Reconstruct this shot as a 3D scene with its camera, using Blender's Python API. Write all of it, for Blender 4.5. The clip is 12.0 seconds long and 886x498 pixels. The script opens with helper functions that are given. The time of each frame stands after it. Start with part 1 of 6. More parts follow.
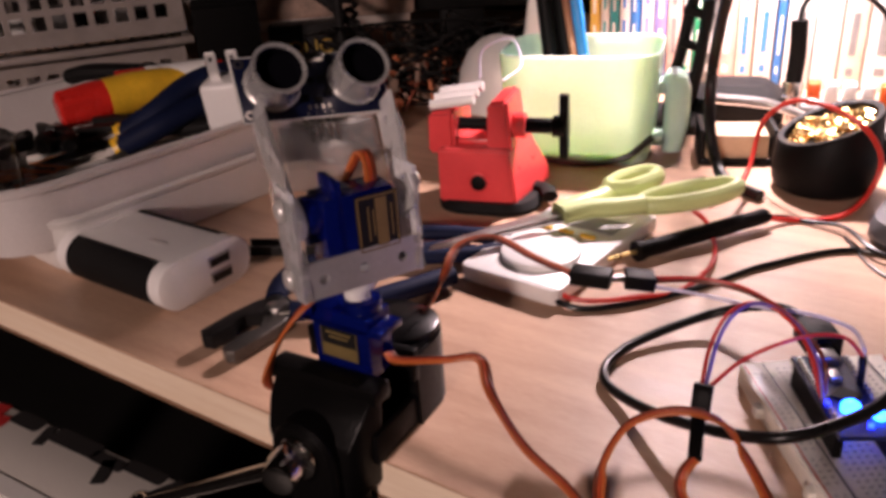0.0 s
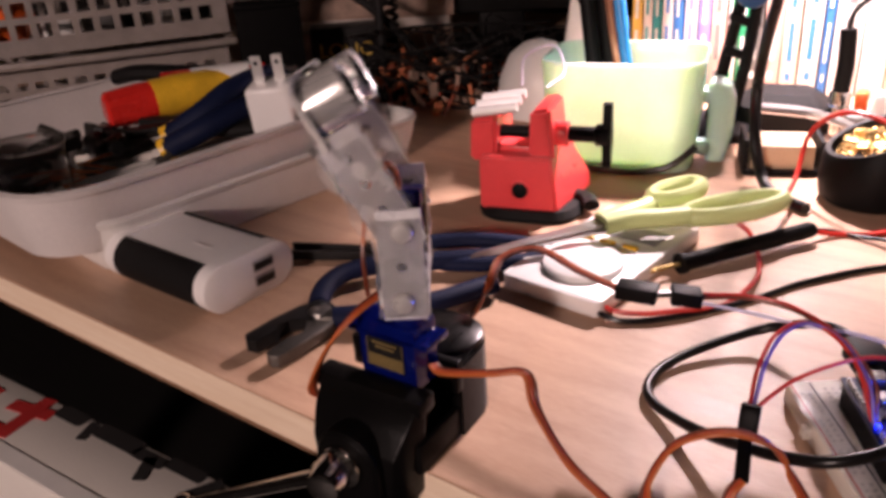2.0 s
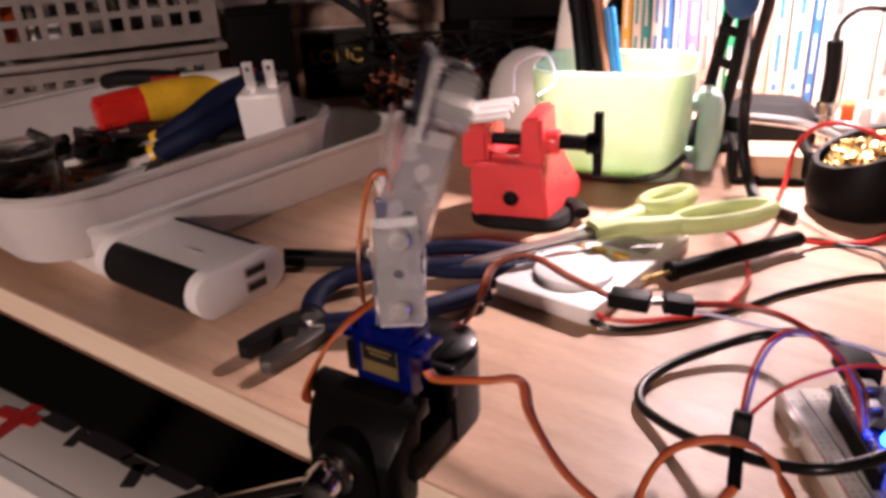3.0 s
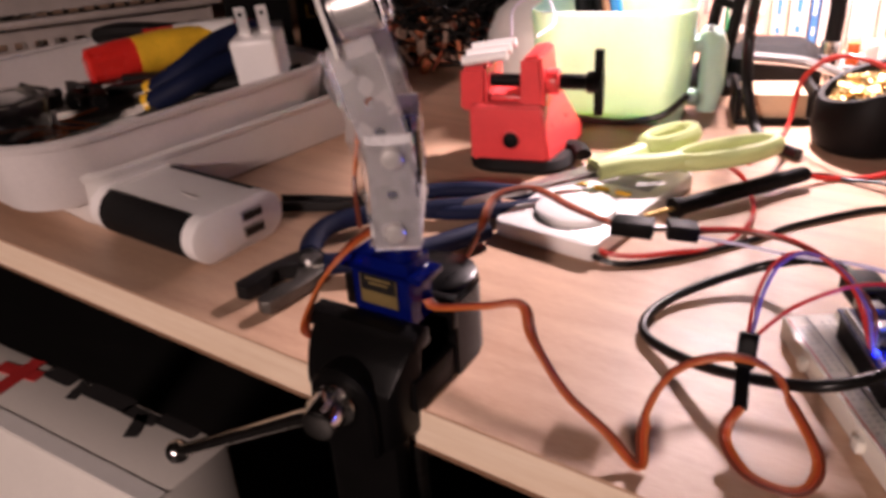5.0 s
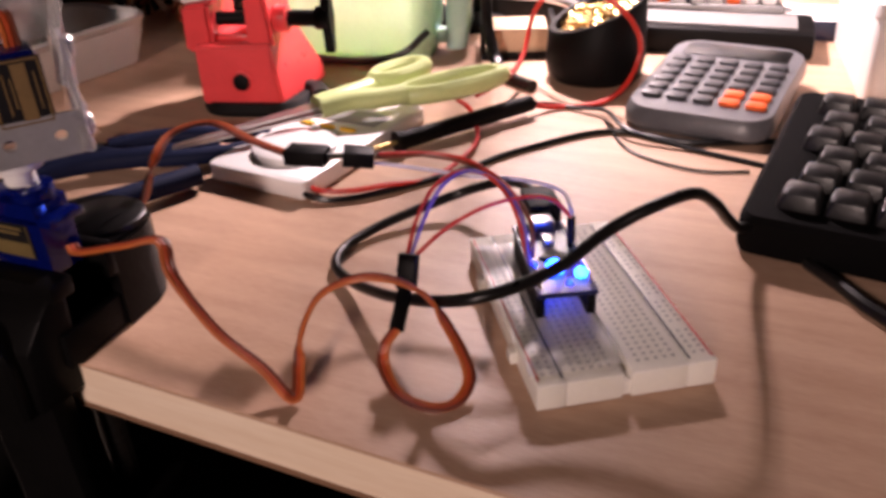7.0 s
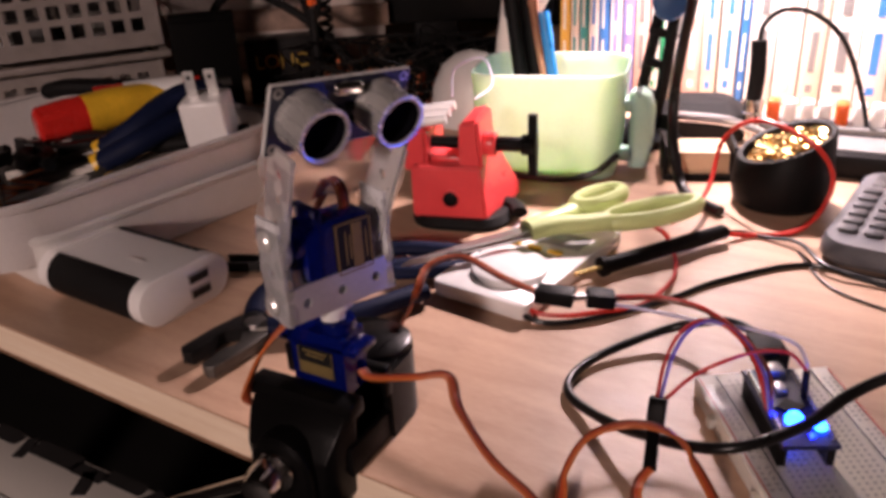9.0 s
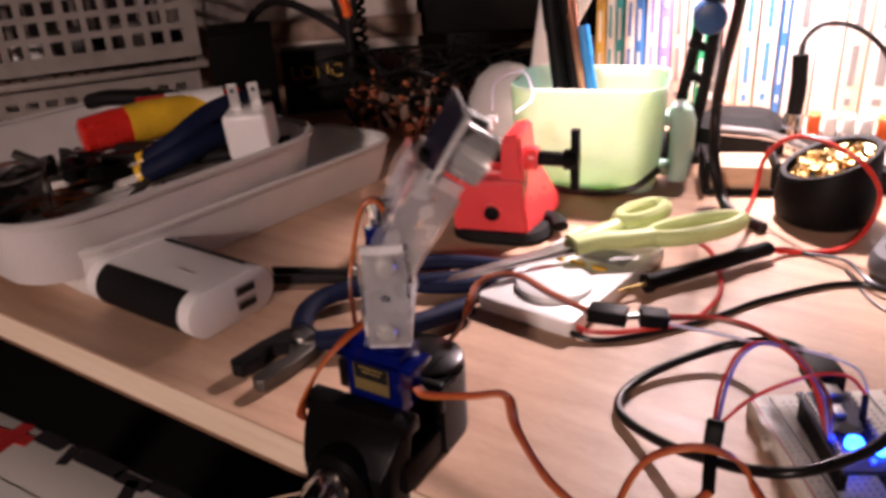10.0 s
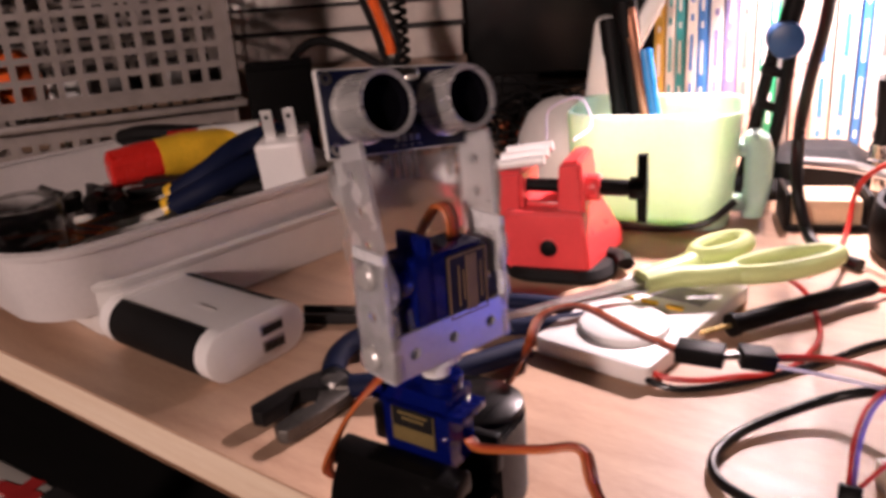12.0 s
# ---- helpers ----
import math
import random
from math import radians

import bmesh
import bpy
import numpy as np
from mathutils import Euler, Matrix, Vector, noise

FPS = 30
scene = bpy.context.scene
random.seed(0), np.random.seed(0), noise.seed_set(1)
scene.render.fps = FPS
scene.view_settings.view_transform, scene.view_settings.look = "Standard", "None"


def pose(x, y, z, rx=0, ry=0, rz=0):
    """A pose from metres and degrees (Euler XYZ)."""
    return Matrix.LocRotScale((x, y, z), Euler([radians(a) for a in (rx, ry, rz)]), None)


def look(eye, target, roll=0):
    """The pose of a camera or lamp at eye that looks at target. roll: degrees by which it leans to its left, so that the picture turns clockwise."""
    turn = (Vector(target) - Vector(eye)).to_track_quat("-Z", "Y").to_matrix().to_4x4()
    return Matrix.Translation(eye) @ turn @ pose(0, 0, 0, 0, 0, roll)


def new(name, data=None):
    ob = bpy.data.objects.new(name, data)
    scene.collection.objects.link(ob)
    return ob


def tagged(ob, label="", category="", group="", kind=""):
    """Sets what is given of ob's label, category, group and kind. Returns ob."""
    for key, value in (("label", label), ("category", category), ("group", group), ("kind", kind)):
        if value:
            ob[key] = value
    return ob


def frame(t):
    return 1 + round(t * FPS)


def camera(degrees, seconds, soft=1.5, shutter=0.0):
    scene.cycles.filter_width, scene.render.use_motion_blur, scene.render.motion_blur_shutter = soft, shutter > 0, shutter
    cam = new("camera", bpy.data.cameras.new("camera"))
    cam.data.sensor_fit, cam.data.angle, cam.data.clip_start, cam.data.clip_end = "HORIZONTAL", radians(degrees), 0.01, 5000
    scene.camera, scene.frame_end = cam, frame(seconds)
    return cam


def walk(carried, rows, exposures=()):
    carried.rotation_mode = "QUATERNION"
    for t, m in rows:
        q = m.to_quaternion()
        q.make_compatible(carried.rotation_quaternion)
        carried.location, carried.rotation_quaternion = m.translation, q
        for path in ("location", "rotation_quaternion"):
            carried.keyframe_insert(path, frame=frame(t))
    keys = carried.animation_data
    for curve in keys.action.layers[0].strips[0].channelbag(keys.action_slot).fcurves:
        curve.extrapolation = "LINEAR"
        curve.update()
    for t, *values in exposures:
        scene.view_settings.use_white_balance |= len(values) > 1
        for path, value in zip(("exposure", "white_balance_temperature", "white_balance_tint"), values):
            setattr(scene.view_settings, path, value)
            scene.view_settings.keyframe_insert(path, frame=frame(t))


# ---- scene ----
cam = camera(58.0, 12.0, soft=3.7, shutter=0.35)
METRES, EYE, TILT, LEAN, TURN = 0.24, 0.133, -18.0, 0.0, 0.0
PATH = [
    (0, (0.061, -0.157, 0.174), (-0.987, 1.319, -0.676), -3.8),
    (0.5, (0.061, -0.158, 0.175), (-1.006, 1.301, -0.681), -3.8),
    (1, (0.058, -0.159, 0.176), (-0.985, 1.317, -0.681), -3.1),
    (1.5, (0.052, -0.16, 0.178), (-1.049, 1.278, -0.67), -3.7),
    (2, (0.056, -0.159, 0.179), (-1.052, 1.272, -0.671), -3.7),
    (2.5, (0.054, -0.16, 0.18), (-1.022, 1.303, -0.659), -2.8),
    (4.5, (0.055, -0.163, 0.174), (-1.069, 1.248, -0.69), -4.2),
    (5, (0.055, -0.162, 0.165), (-1.017, 1.263, -0.74), -4.1),
    (5.5, (0.091, -0.135, 0.155), (-0.737, 1.417, -0.798), -2.4),
    (6, (0.105, -0.124, 0.145), (-0.565, 1.468, -0.863), -1.4),
    (6.5, (0.108, -0.123, 0.144), (-0.578, 1.458, -0.871), -1.9),
    (8.5, (0.074, -0.159, 0.177), (-0.909, 1.334, -0.72), -3.4),
    (9, (0.069, -0.164, 0.186), (-0.932, 1.346, -0.661), -3.2),
    (9.5, (0.065, -0.167, 0.19), (-0.958, 1.337, -0.642), -3.1),
    (10, (0.058, -0.17, 0.191), (-0.985, 1.32, -0.64), -3.3),
    (10.5, (0.054, -0.171, 0.192), (-1.016, 1.301, -0.637), -3.5),
    (11, (0.054, -0.172, 0.194), (-1.023, 1.3, -0.627), -3.3),
    (11.5, (0.045, -0.16, 0.179), (-1.024, 1.34, -0.6), -3.2),
    (12, (0.032, -0.142, 0.161), (-1.123, 1.341, -0.521), -4.1),
]
EXPOSURES = [(0.0, -0.10), (1.0, -0.02), (2.5, 0.08), (5.0, 0.15), (6.5, 0.0), (8.3, -0.16), (9.0, -0.20), (10.5, 0.0), (11.5, 0.15), (12.0, 0.17)]
walk(cam, [(t, look(eye, target, roll)) for t, eye, target, roll in PATH], EXPOSURES)


# ---- world, lights, exposure ----
world = bpy.data.worlds.new("room_air")
scene.world = world
world.use_nodes = True
world.node_tree.nodes["Background"].inputs[0].default_value = (0.9, 0.73, 0.66, 1)
world.node_tree.nodes["Background"].inputs[1].default_value = 0.002

LAMP = (-0.095, 0.45, 0.285)
desk_light = bpy.data.lights.new("desk_lamp_bulb", "POINT")
desk_light.energy = 24.5
desk_light.color = (1.0, 0.77, 0.80)
desk_light.shadow_soft_size = 0.016
desk_bulb = new("desk_lamp_bulb", desk_light)
desk_bulb.location = LAMP

# unseen fill lamp added behind the viewer to light the near faces
room_light = bpy.data.lights.new("room_fill_light", "AREA")
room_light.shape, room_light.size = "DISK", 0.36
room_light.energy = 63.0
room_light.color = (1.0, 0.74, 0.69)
room_fill = new("room_fill_light", room_light)
room_fill.matrix_world = look((0.30, -2.58, 0.85), (-0.1, 0.1, 0.0))

led_light = bpy.data.lights.new("board_led_light", "SPOT")
led_light.energy = 0.06
led_light.color = (0.05, 0.12, 1.0)
led_light.shadow_soft_size = 0.0015
led_light.spot_size, led_light.spot_blend = radians(118), 1.0
led_bulb = new("board_led_light", led_light)
led_bulb.matrix_world = look((0.0455, 0.0705, 0.0340), (-0.075, 0.012, 0.095))


# ---- materials ----
def mat(name, base, rough=0.5, metal=0.0, vary=0.12, scale=60.0, bump=0.05, fine=600.0, stretch=(1, 1, 1), dark=None, alpha_trans=0.0, glow=0.0, glow_col=None, coat=0.0, ior=1.45, island=0.0, sss=0.0):
    m = bpy.data.materials.new(name)
    m.use_nodes = True
    nt = m.node_tree
    b = nt.nodes["Principled BSDF"]
    co = nt.nodes.new("ShaderNodeTexCoord")
    mp = nt.nodes.new("ShaderNodeMapping")
    mp.inputs["Scale"].default_value = stretch
    nt.links.new(co.outputs["Object"], mp.inputs[0])
    big = nt.nodes.new("ShaderNodeTexNoise")
    big.inputs["Scale"].default_value, big.inputs["Detail"].default_value = scale, 5
    small = nt.nodes.new("ShaderNodeTexNoise")
    small.inputs["Scale"].default_value, small.inputs["Detail"].default_value = fine, 3
    for n in (big, small):
        nt.links.new(mp.outputs[0], n.inputs["Vector"])
    mix = nt.nodes.new("ShaderNodeMix")
    mix.data_type = "RGBA"
    lo = dark or tuple(c * (1 - 2 * vary) for c in base)
    hi = base if dark else tuple(min(1, c * (1 + vary)) for c in base)
    mix.inputs[6].default_value, mix.inputs[7].default_value = (*lo, 1), (*hi, 1)
    add = nt.nodes.new("ShaderNodeMath")
    add.operation = "MULTIPLY_ADD"
    add.inputs[1].default_value = 0.35
    nt.links.new(small.outputs["Fac"], add.inputs[0])
    sc = nt.nodes.new("ShaderNodeMath")
    sc.operation = "MULTIPLY"
    sc.inputs[1].default_value = 0.65
    nt.links.new(big.outputs["Fac"], sc.inputs[0])
    nt.links.new(sc.outputs[0], add.inputs[2])
    ramp = nt.nodes.new("ShaderNodeMapRange")
    ramp.inputs[1].default_value, ramp.inputs[2].default_value = 0.3, 0.7
    nt.links.new(add.outputs[0], ramp.inputs[0])
    nt.links.new(ramp.outputs[0], mix.inputs[0])
    col = mix.outputs[2]
    if island:
        info = nt.nodes.new("ShaderNodeObjectInfo")
        hsv = nt.nodes.new("ShaderNodeHueSaturation")
        mr = nt.nodes.new("ShaderNodeMapRange")
        mr.inputs[3].default_value, mr.inputs[4].default_value = 1 - island, 1 + island
        nt.links.new(info.outputs["Random"], mr.inputs[0])
        nt.links.new(mr.outputs[0], hsv.inputs["Value"])
        nt.links.new(col, hsv.inputs["Color"])
        col = hsv.outputs[0]
    nt.links.new(col, b.inputs["Base Color"])
    rr = nt.nodes.new("ShaderNodeMapRange")
    rr.inputs[3].default_value, rr.inputs[4].default_value = max(0.02, rough - 0.08), min(1, rough + 0.08)
    nt.links.new(big.outputs["Fac"], rr.inputs[0])
    nt.links.new(rr.outputs[0], b.inputs["Roughness"])
    b.inputs["Metallic"].default_value = metal
    b.inputs["IOR"].default_value = ior
    if alpha_trans:
        b.inputs["Transmission Weight"].default_value = alpha_trans
    if coat:
        b.inputs["Coat Weight"].default_value = coat
    if sss:
        b.inputs["Subsurface Weight"].default_value = sss
        b.inputs["Subsurface Radius"].default_value = (0.008, 0.008, 0.005)
        b.inputs["Subsurface Scale"].default_value = 1.0
    if glow:
        b.inputs["Emission Color"].default_value = (*(glow_col or base), 1)
        b.inputs["Emission Strength"].default_value = glow
    if bump:
        bp = nt.nodes.new("ShaderNodeBump")
        bp.inputs["Strength"].default_value, bp.inputs["Distance"].default_value = bump, 0.0004
        nt.links.new(small.outputs["Fac"], bp.inputs["Height"])
        nt.links.new(bp.outputs[0], b.inputs["Normal"])
    return m


WOOD = mat("desk_veneer", (0.62, 0.415, 0.285), 0.42, vary=0.1, scale=13, fine=190, stretch=(1, 8, 8), dark=(0.42, 0.255, 0.165), bump=0.3)
PLY = mat("plywood_core", (0.90, 0.75, 0.58), 0.6, scale=14, fine=120, stretch=(1, 6, 20), dark=(0.76, 0.58, 0.41), bump=0.2)
PLY_DARK = mat("plywood_dark_ply", (0.22, 0.12, 0.07), 0.6, scale=20)
BLACK_PLASTIC = mat("black_plastic", (0.0055, 0.005, 0.005), 0.5, bump=0.15, ior=1.18)
BLACK_GLOSS = mat("black_gloss", (0.005, 0.005, 0.005), 0.32)
BLACK_RUBBER = mat("black_rubber", (0.007, 0.0065, 0.0065), 0.65, bump=0.25, ior=1.25)
CAST = mat("black_enamelled_iron", (0.0045, 0.0042, 0.0042), 0.34, bump=0.35, fine=900, ior=1.15)
CHROME = mat("chrome", (0.75, 0.72, 0.68), 0.14, 1.0, vary=0.06)
STEEL = mat("brushed_steel", (0.52, 0.50, 0.48), 0.33, 1.0, vary=0.12, stretch=(1, 1, 8))
ALU = mat("aluminium_strip", (0.60, 0.59, 0.57), 0.36, 0.6, vary=0.08, bump=0.2)
TAPED = mat("taped_metal_strip", (0.80, 0.79, 0.80), 0.28, 0.10, vary=0.10, scale=140, bump=0.5, fine=220, coat=0.6)
CAN = mat("transducer_aluminium", (0.82, 0.80, 0.77), 0.27, 0.66, vary=0.10, stretch=(1, 1, 5))
DARK_MESH = mat("dark_gauze", (0.004, 0.004, 0.006), 0.9, 0.0, fine=2500, bump=0.5, ior=1.08)
PCB_BLUE = mat("blue_solder_mask", (0.003, 0.006, 0.030), 0.38, coat=0.2)
PCB_DARK = mat("dark_blue_solder_mask", (0.006, 0.010, 0.06), 0.35, coat=0.3)
SERVO_BLUE = mat("translucent_blue_plastic", (0.003, 0.010, 0.17), 0.14, alpha_trans=0.5, vary=0.15)
GOLD = mat("gold_label", (0.75, 0.55, 0.22), 0.3, 0.8)
# darker copy of the label gold, with the tilt sticker's shade in its colour
SHADED_GOLD = mat("shaded_gold_print", (0.20, 0.125, 0.045), 0.55, 0.0)
LABEL_BLACK = mat("label_black", (0.010, 0.009, 0.009), 0.55, ior=1.3)
TRAY = mat("beige_white_plastic", (0.70, 0.655, 0.63), 0.34, vary=0.06, scale=22)
WHITE_PLASTIC = mat("white_plastic", (0.80, 0.78, 0.76), 0.3, vary=0.03, scale=30)
GREY_WHITE = mat("off_white_plastic", (0.70, 0.68, 0.65), 0.4, vary=0.05, scale=30)
KEY_CASE = mat("keyboard_black", (0.003, 0.0028, 0.0028), 0.65, bump=0.2, ior=1.12)
CREAM = mat("breadboard_plastic", (0.76, 0.73, 0.65), 0.42, vary=0.04, sss=0.15)
HOLE = mat("dark_hole", (0.40, 0.385, 0.36), 0.8)
ORANGE_WIRE = mat("orange_wire", (0.46, 0.070, 0.022), 0.4)
BROWN_WIRE = mat("brown_wire", (0.16, 0.035, 0.015), 0.42)
YELLOW_WIRE = mat("yellow_wire", (0.52, 0.13, 0.03), 0.4)
RED_WIRE = mat("red_wire", (0.55, 0.03, 0.02), 0.38)
WHITE_WIRE = mat("pale_violet_wire", (0.62, 0.58, 0.70), 0.4)
BLACK_WIRE = mat("black_wire", (0.007, 0.0065, 0.0065), 0.30, ior=1.35)
RED_PLASTIC = mat("red_plastic", (0.74, 0.062, 0.066), 0.3, vary=0.06)
GREEN_CUP = mat("translucent_green_plastic", (0.41, 0.60, 0.50), 0.25, vary=0.07, scale=25, sss=0.6)
GREEN_SOFT = mat("lime_grip_plastic", (0.56, 0.66, 0.28), 0.38, vary=0.06)
BLUE_GRIP = mat("navy_grip_rubber", (0.005, 0.009, 0.034), 0.65, ior=1.25)
DARK_JAW = mat("blackened_jaw_steel", (0.009, 0.008, 0.008), 0.55, 0.0, vary=0.3, ior=1.3)
SCREW = mat("bright_screw_steel", (0.80, 0.77, 0.74), 0.28, 0.55, vary=0.1)
YELLOW = mat("yellow_plastic", (0.78, 0.46, 0.03), 0.35)
TOOL_RED = mat("red_cap_plastic", (0.62, 0.024, 0.018), 0.28)
TOOL_STEEL = mat("darkened_tool_steel", (0.11, 0.10, 0.09), 0.42, 0.8, vary=0.25)
BRASS = mat("brass_swarf", (0.90, 0.62, 0.25), 0.22, 1.0)
CLEAR = mat("clear_tape", (0.95, 0.95, 0.95), 0.22, alpha_trans=0.86, bump=0.6, fine=150, vary=0.01, ior=1.12)
FILM = mat("cloudy_tape_film", (0.93, 0.92, 0.91), 0.14, alpha_trans=0.80, bump=0.2, fine=150, vary=0.04, ior=1.03)
FROSTED = mat("cloudy_taped_strip", (0.86, 0.85, 0.84), 0.30, alpha_trans=0.62, vary=0.06, scale=140, bump=0.5, fine=240, ior=1.10, coat=0.5)
GLASS = mat("clear_glass", (0.9, 0.92, 0.92), 0.04, alpha_trans=1.0, bump=0.0, vary=0.01)
BASKET = mat("grey_translucent_plastic", (0.26, 0.225, 0.205), 0.4, sss=0.2)
ORANGE = mat("orange_plastic", (0.85, 0.13, 0.02), 0.35)
CALC_KEY = mat("dark_grey_key", (0.04, 0.04, 0.045), 0.4)
CALC_CASE = mat("dark_grey_plastic", (0.11, 0.11, 0.12), 0.36)
GREY_CALC = mat("grey_plastic", (0.22, 0.215, 0.21), 0.4)
KEYCAP = mat("black_keycap", (0.011, 0.0105, 0.0105), 0.36, bump=0.3)
PAPER = mat("white_paper", (0.85, 0.83, 0.80), 0.8, vary=0.03)
# wall colour near-black so the space behind and under the desk stays dark
WALL = mat("shade_black_wall", (0.014, 0.012, 0.011), 0.85, scale=5, fine=160, bump=0.3, ior=1.2)
# near-black floor colour stands in for the unlit space below the desk
FLOOR = mat("shade_black_floor", (0.006, 0.005, 0.0045), 0.7, scale=6, fine=60, stretch=(1, 8, 1))
LED_BLUE = mat("lit_blue_led", (0.2, 0.5, 1.0), 0.3, glow=16, glow_col=(0.002, 0.012, 1.0))
LED_CYAN = mat("lit_cyan_led", (0.2, 0.8, 1.0), 0.3, glow=46, glow_col=(0.006, 0.055, 1.0))
DIM_PAPER = mat("tan_paper", (0.56, 0.49, 0.44), 0.8, vary=0.14, scale=40)
CLUTTER = mat("faded_parts", (0.30, 0.20, 0.15), 0.6, vary=0.3)
ANVIL = mat("dark_anvil_steel", (0.030, 0.028, 0.028), 0.30, 0.8, stretch=(6, 1, 1))
CARD = mat("white_card", (0.74, 0.70, 0.64), 0.7, vary=0.05, scale=12)
# black of the print, also of gaps drawn as solid colour
PRINT_GAP_BLACK = mat("black_print_and_gaps", (0.02, 0.018, 0.018), 0.7)
INK_RED = mat("red_print", (0.50, 0.03, 0.03), 0.6)
WOOD_BOX = mat("pale_wood", (0.55, 0.40, 0.26), 0.55, stretch=(1, 10, 1), scale=20)


# ---- mesh helpers ----
def place(bm, geom, m):
    if m is not None:
        bmesh.ops.transform(bm, matrix=m, verts=geom)
    return geom


def add_box(bm, size, m=None, bevel=0.0, seg=2):
    r = bmesh.ops.create_cube(bm, size=1.0)
    vs = r["verts"]
    bmesh.ops.scale(bm, vec=size, verts=vs)
    if bevel:
        es = list({e for v in vs for e in v.link_edges})
        out = bmesh.ops.bevel(bm, geom=es, offset=bevel, segments=seg, affect="EDGES", profile=0.5)
        vs = list({v for f in out["faces"] for v in f.verts} | {v for v in vs if v.is_valid})
    return place(bm, vs, m)


def add_cyl(bm, r, h, m=None, seg=24, r2=None, bevel=0.0):
    r_ = bmesh.ops.create_cone(bm, cap_ends=True, segments=seg, radius1=r, radius2=r if r2 is None else r2, depth=h)
    vs = r_["verts"]
    if bevel:
        es = [e for e in {e for v in vs for e in v.link_edges} if any(len(f.verts) > 4 for f in e.link_faces)]
        out = bmesh.ops.bevel(bm, geom=es, offset=bevel, segments=2, affect="EDGES", profile=0.5)
        vs = list({v for f in out["faces"] for v in f.verts} | {v for v in vs if v.is_valid})
    return place(bm, vs, m)


def add_ball(bm, r, m=None, seg=20):
    return place(bm, bmesh.ops.create_uvsphere(bm, u_segments=seg, v_segments=seg // 2, radius=r)["verts"], m)


def add_lathe(bm, profile, m=None, seg=36, caps=True):
    rings = []
    for r, z in profile:
        rings.append([bm.verts.new((r * math.cos(2 * math.pi * i / seg), r * math.sin(2 * math.pi * i / seg), z)) for i in range(seg)])
    for a, b in zip(rings, rings[1:]):
        for i in range(seg):
            bm.faces.new((a[i], a[(i + 1) % seg], b[(i + 1) % seg], b[i]))
    if caps and profile[0][0] > 1e-6:
        bm.faces.new(list(reversed(rings[0])))
    if caps and profile[-1][0] > 1e-6:
        bm.faces.new(rings[-1])
    return place(bm, [v for r in rings for v in r], m)


def rounded(w, d, r, n=5):
    pts = []
    for cx, cy, a0 in ((w / 2 - r, d / 2 - r, 0), (-w / 2 + r, d / 2 - r, 90), (-w / 2 + r, -d / 2 + r, 180), (w / 2 - r, -d / 2 + r, 270)):
        for i in range(n + 1):
            a = radians(a0 + 90 * i / n)
            pts.append((cx + r * math.cos(a), cy + r * math.sin(a)))
    return pts


def add_loft(bm, loops, m=None, cap=(True, True), close=True):
    rings = [[bm.verts.new(p) for p in loop] for loop in loops]
    n = len(rings[0])
    for a, b in zip(rings, rings[1:]):
        for i in range(n if close else n - 1):
            bm.faces.new((a[i], a[(i + 1) % n], b[(i + 1) % n], b[i]))
    if cap[0]:
        bm.faces.new(list(reversed(rings[0])))
    if cap[1]:
        bm.faces.new(rings[-1])
    return place(bm, [v for r in rings for v in r], m)


def add_prism(bm, outline, z0, z1, m=None, edge=0.0):
    def ring(k, z):
        cx = sum(p[0] for p in outline) / len(outline)
        cy = sum(p[1] for p in outline) / len(outline)
        out = []
        for x, y in outline:
            L = math.hypot(x - cx, y - cy) or 1
            out.append((x - (x - cx) / L * k, y - (y - cy) / L * k, z))
        return out
    loops = [ring(0, z0), ring(0, z1)]
    if edge:
        loops = [ring(edge, z0), ring(0, z0 + edge), ring(0, z1 - edge), ring(edge * 0.3, z1 - edge * 0.3), ring(edge, z1)]
    return add_loft(bm, loops, m)


def curve_points(pts, n=8):
    P = [Vector(p) for p in pts]
    P = [P[0] * 2 - P[1]] + P + [P[-1] * 2 - P[-2]]
    out = []
    for i in range(1, len(P) - 2):
        for k in range(n):
            t = k / n
            a, b, c, d = P[i - 1], P[i], P[i + 1], P[i + 2]
            out.append(0.5 * ((2 * b) + (c - a) * t + (2 * a - 5 * b + 4 * c - d) * t * t + (3 * b - a - 3 * c + d) * t ** 3))
    out.append(P[-2])
    return out


def add_tube(bm, pts, r, seg=10, n=8, smooth=True, flat=1.0, offset=0.0):
    P = curve_points(pts, n) if smooth else [Vector(p) for p in pts]
    up = Vector((0, 0, 1))
    loops = []
    for i, p in enumerate(P):
        tan = (P[min(i + 1, len(P) - 1)] - P[max(i - 1, 0)]).normalized()
        side = tan.cross(up)
        side = side.normalized() if side.length > 1e-3 else Vector((1, 0, 0))
        nor = side.cross(tan).normalized()
        q = p + side * offset
        loops.append([q + side * math.cos(2 * math.pi * k / seg) * r * flat + nor * math.sin(2 * math.pi * k / seg) * r for k in range(seg)])
    return add_loft(bm, loops)


def mesh_of(name, bm, material, smooth=True, angle=35):
    bmesh.ops.recalc_face_normals(bm, faces=bm.faces[:])
    me = bpy.data.meshes.new(name)
    bm.to_mesh(me)
    bm.free()
    me.materials.append(material)
    if smooth:
        me.set_sharp_from_angle(angle=radians(angle))
        me.shade_smooth()
        me.set_sharp_from_angle(angle=radians(angle))
    return me


def part(name, bm, material, parent=None, label="", m=None):
    ob = new(name, mesh_of(name, bm, material))
    if parent is not None:
        ob.parent = parent
    if m is not None:
        ob.matrix_basis = m
    if label:
        ob["label"] = label
    return ob


def thing(name, label, category, m=None, group="", kind=""):
    ob = new(name)
    ob.empty_display_size = 0.01
    if m is not None:
        ob.matrix_basis = m
    return tagged(ob, label, category, group, kind)


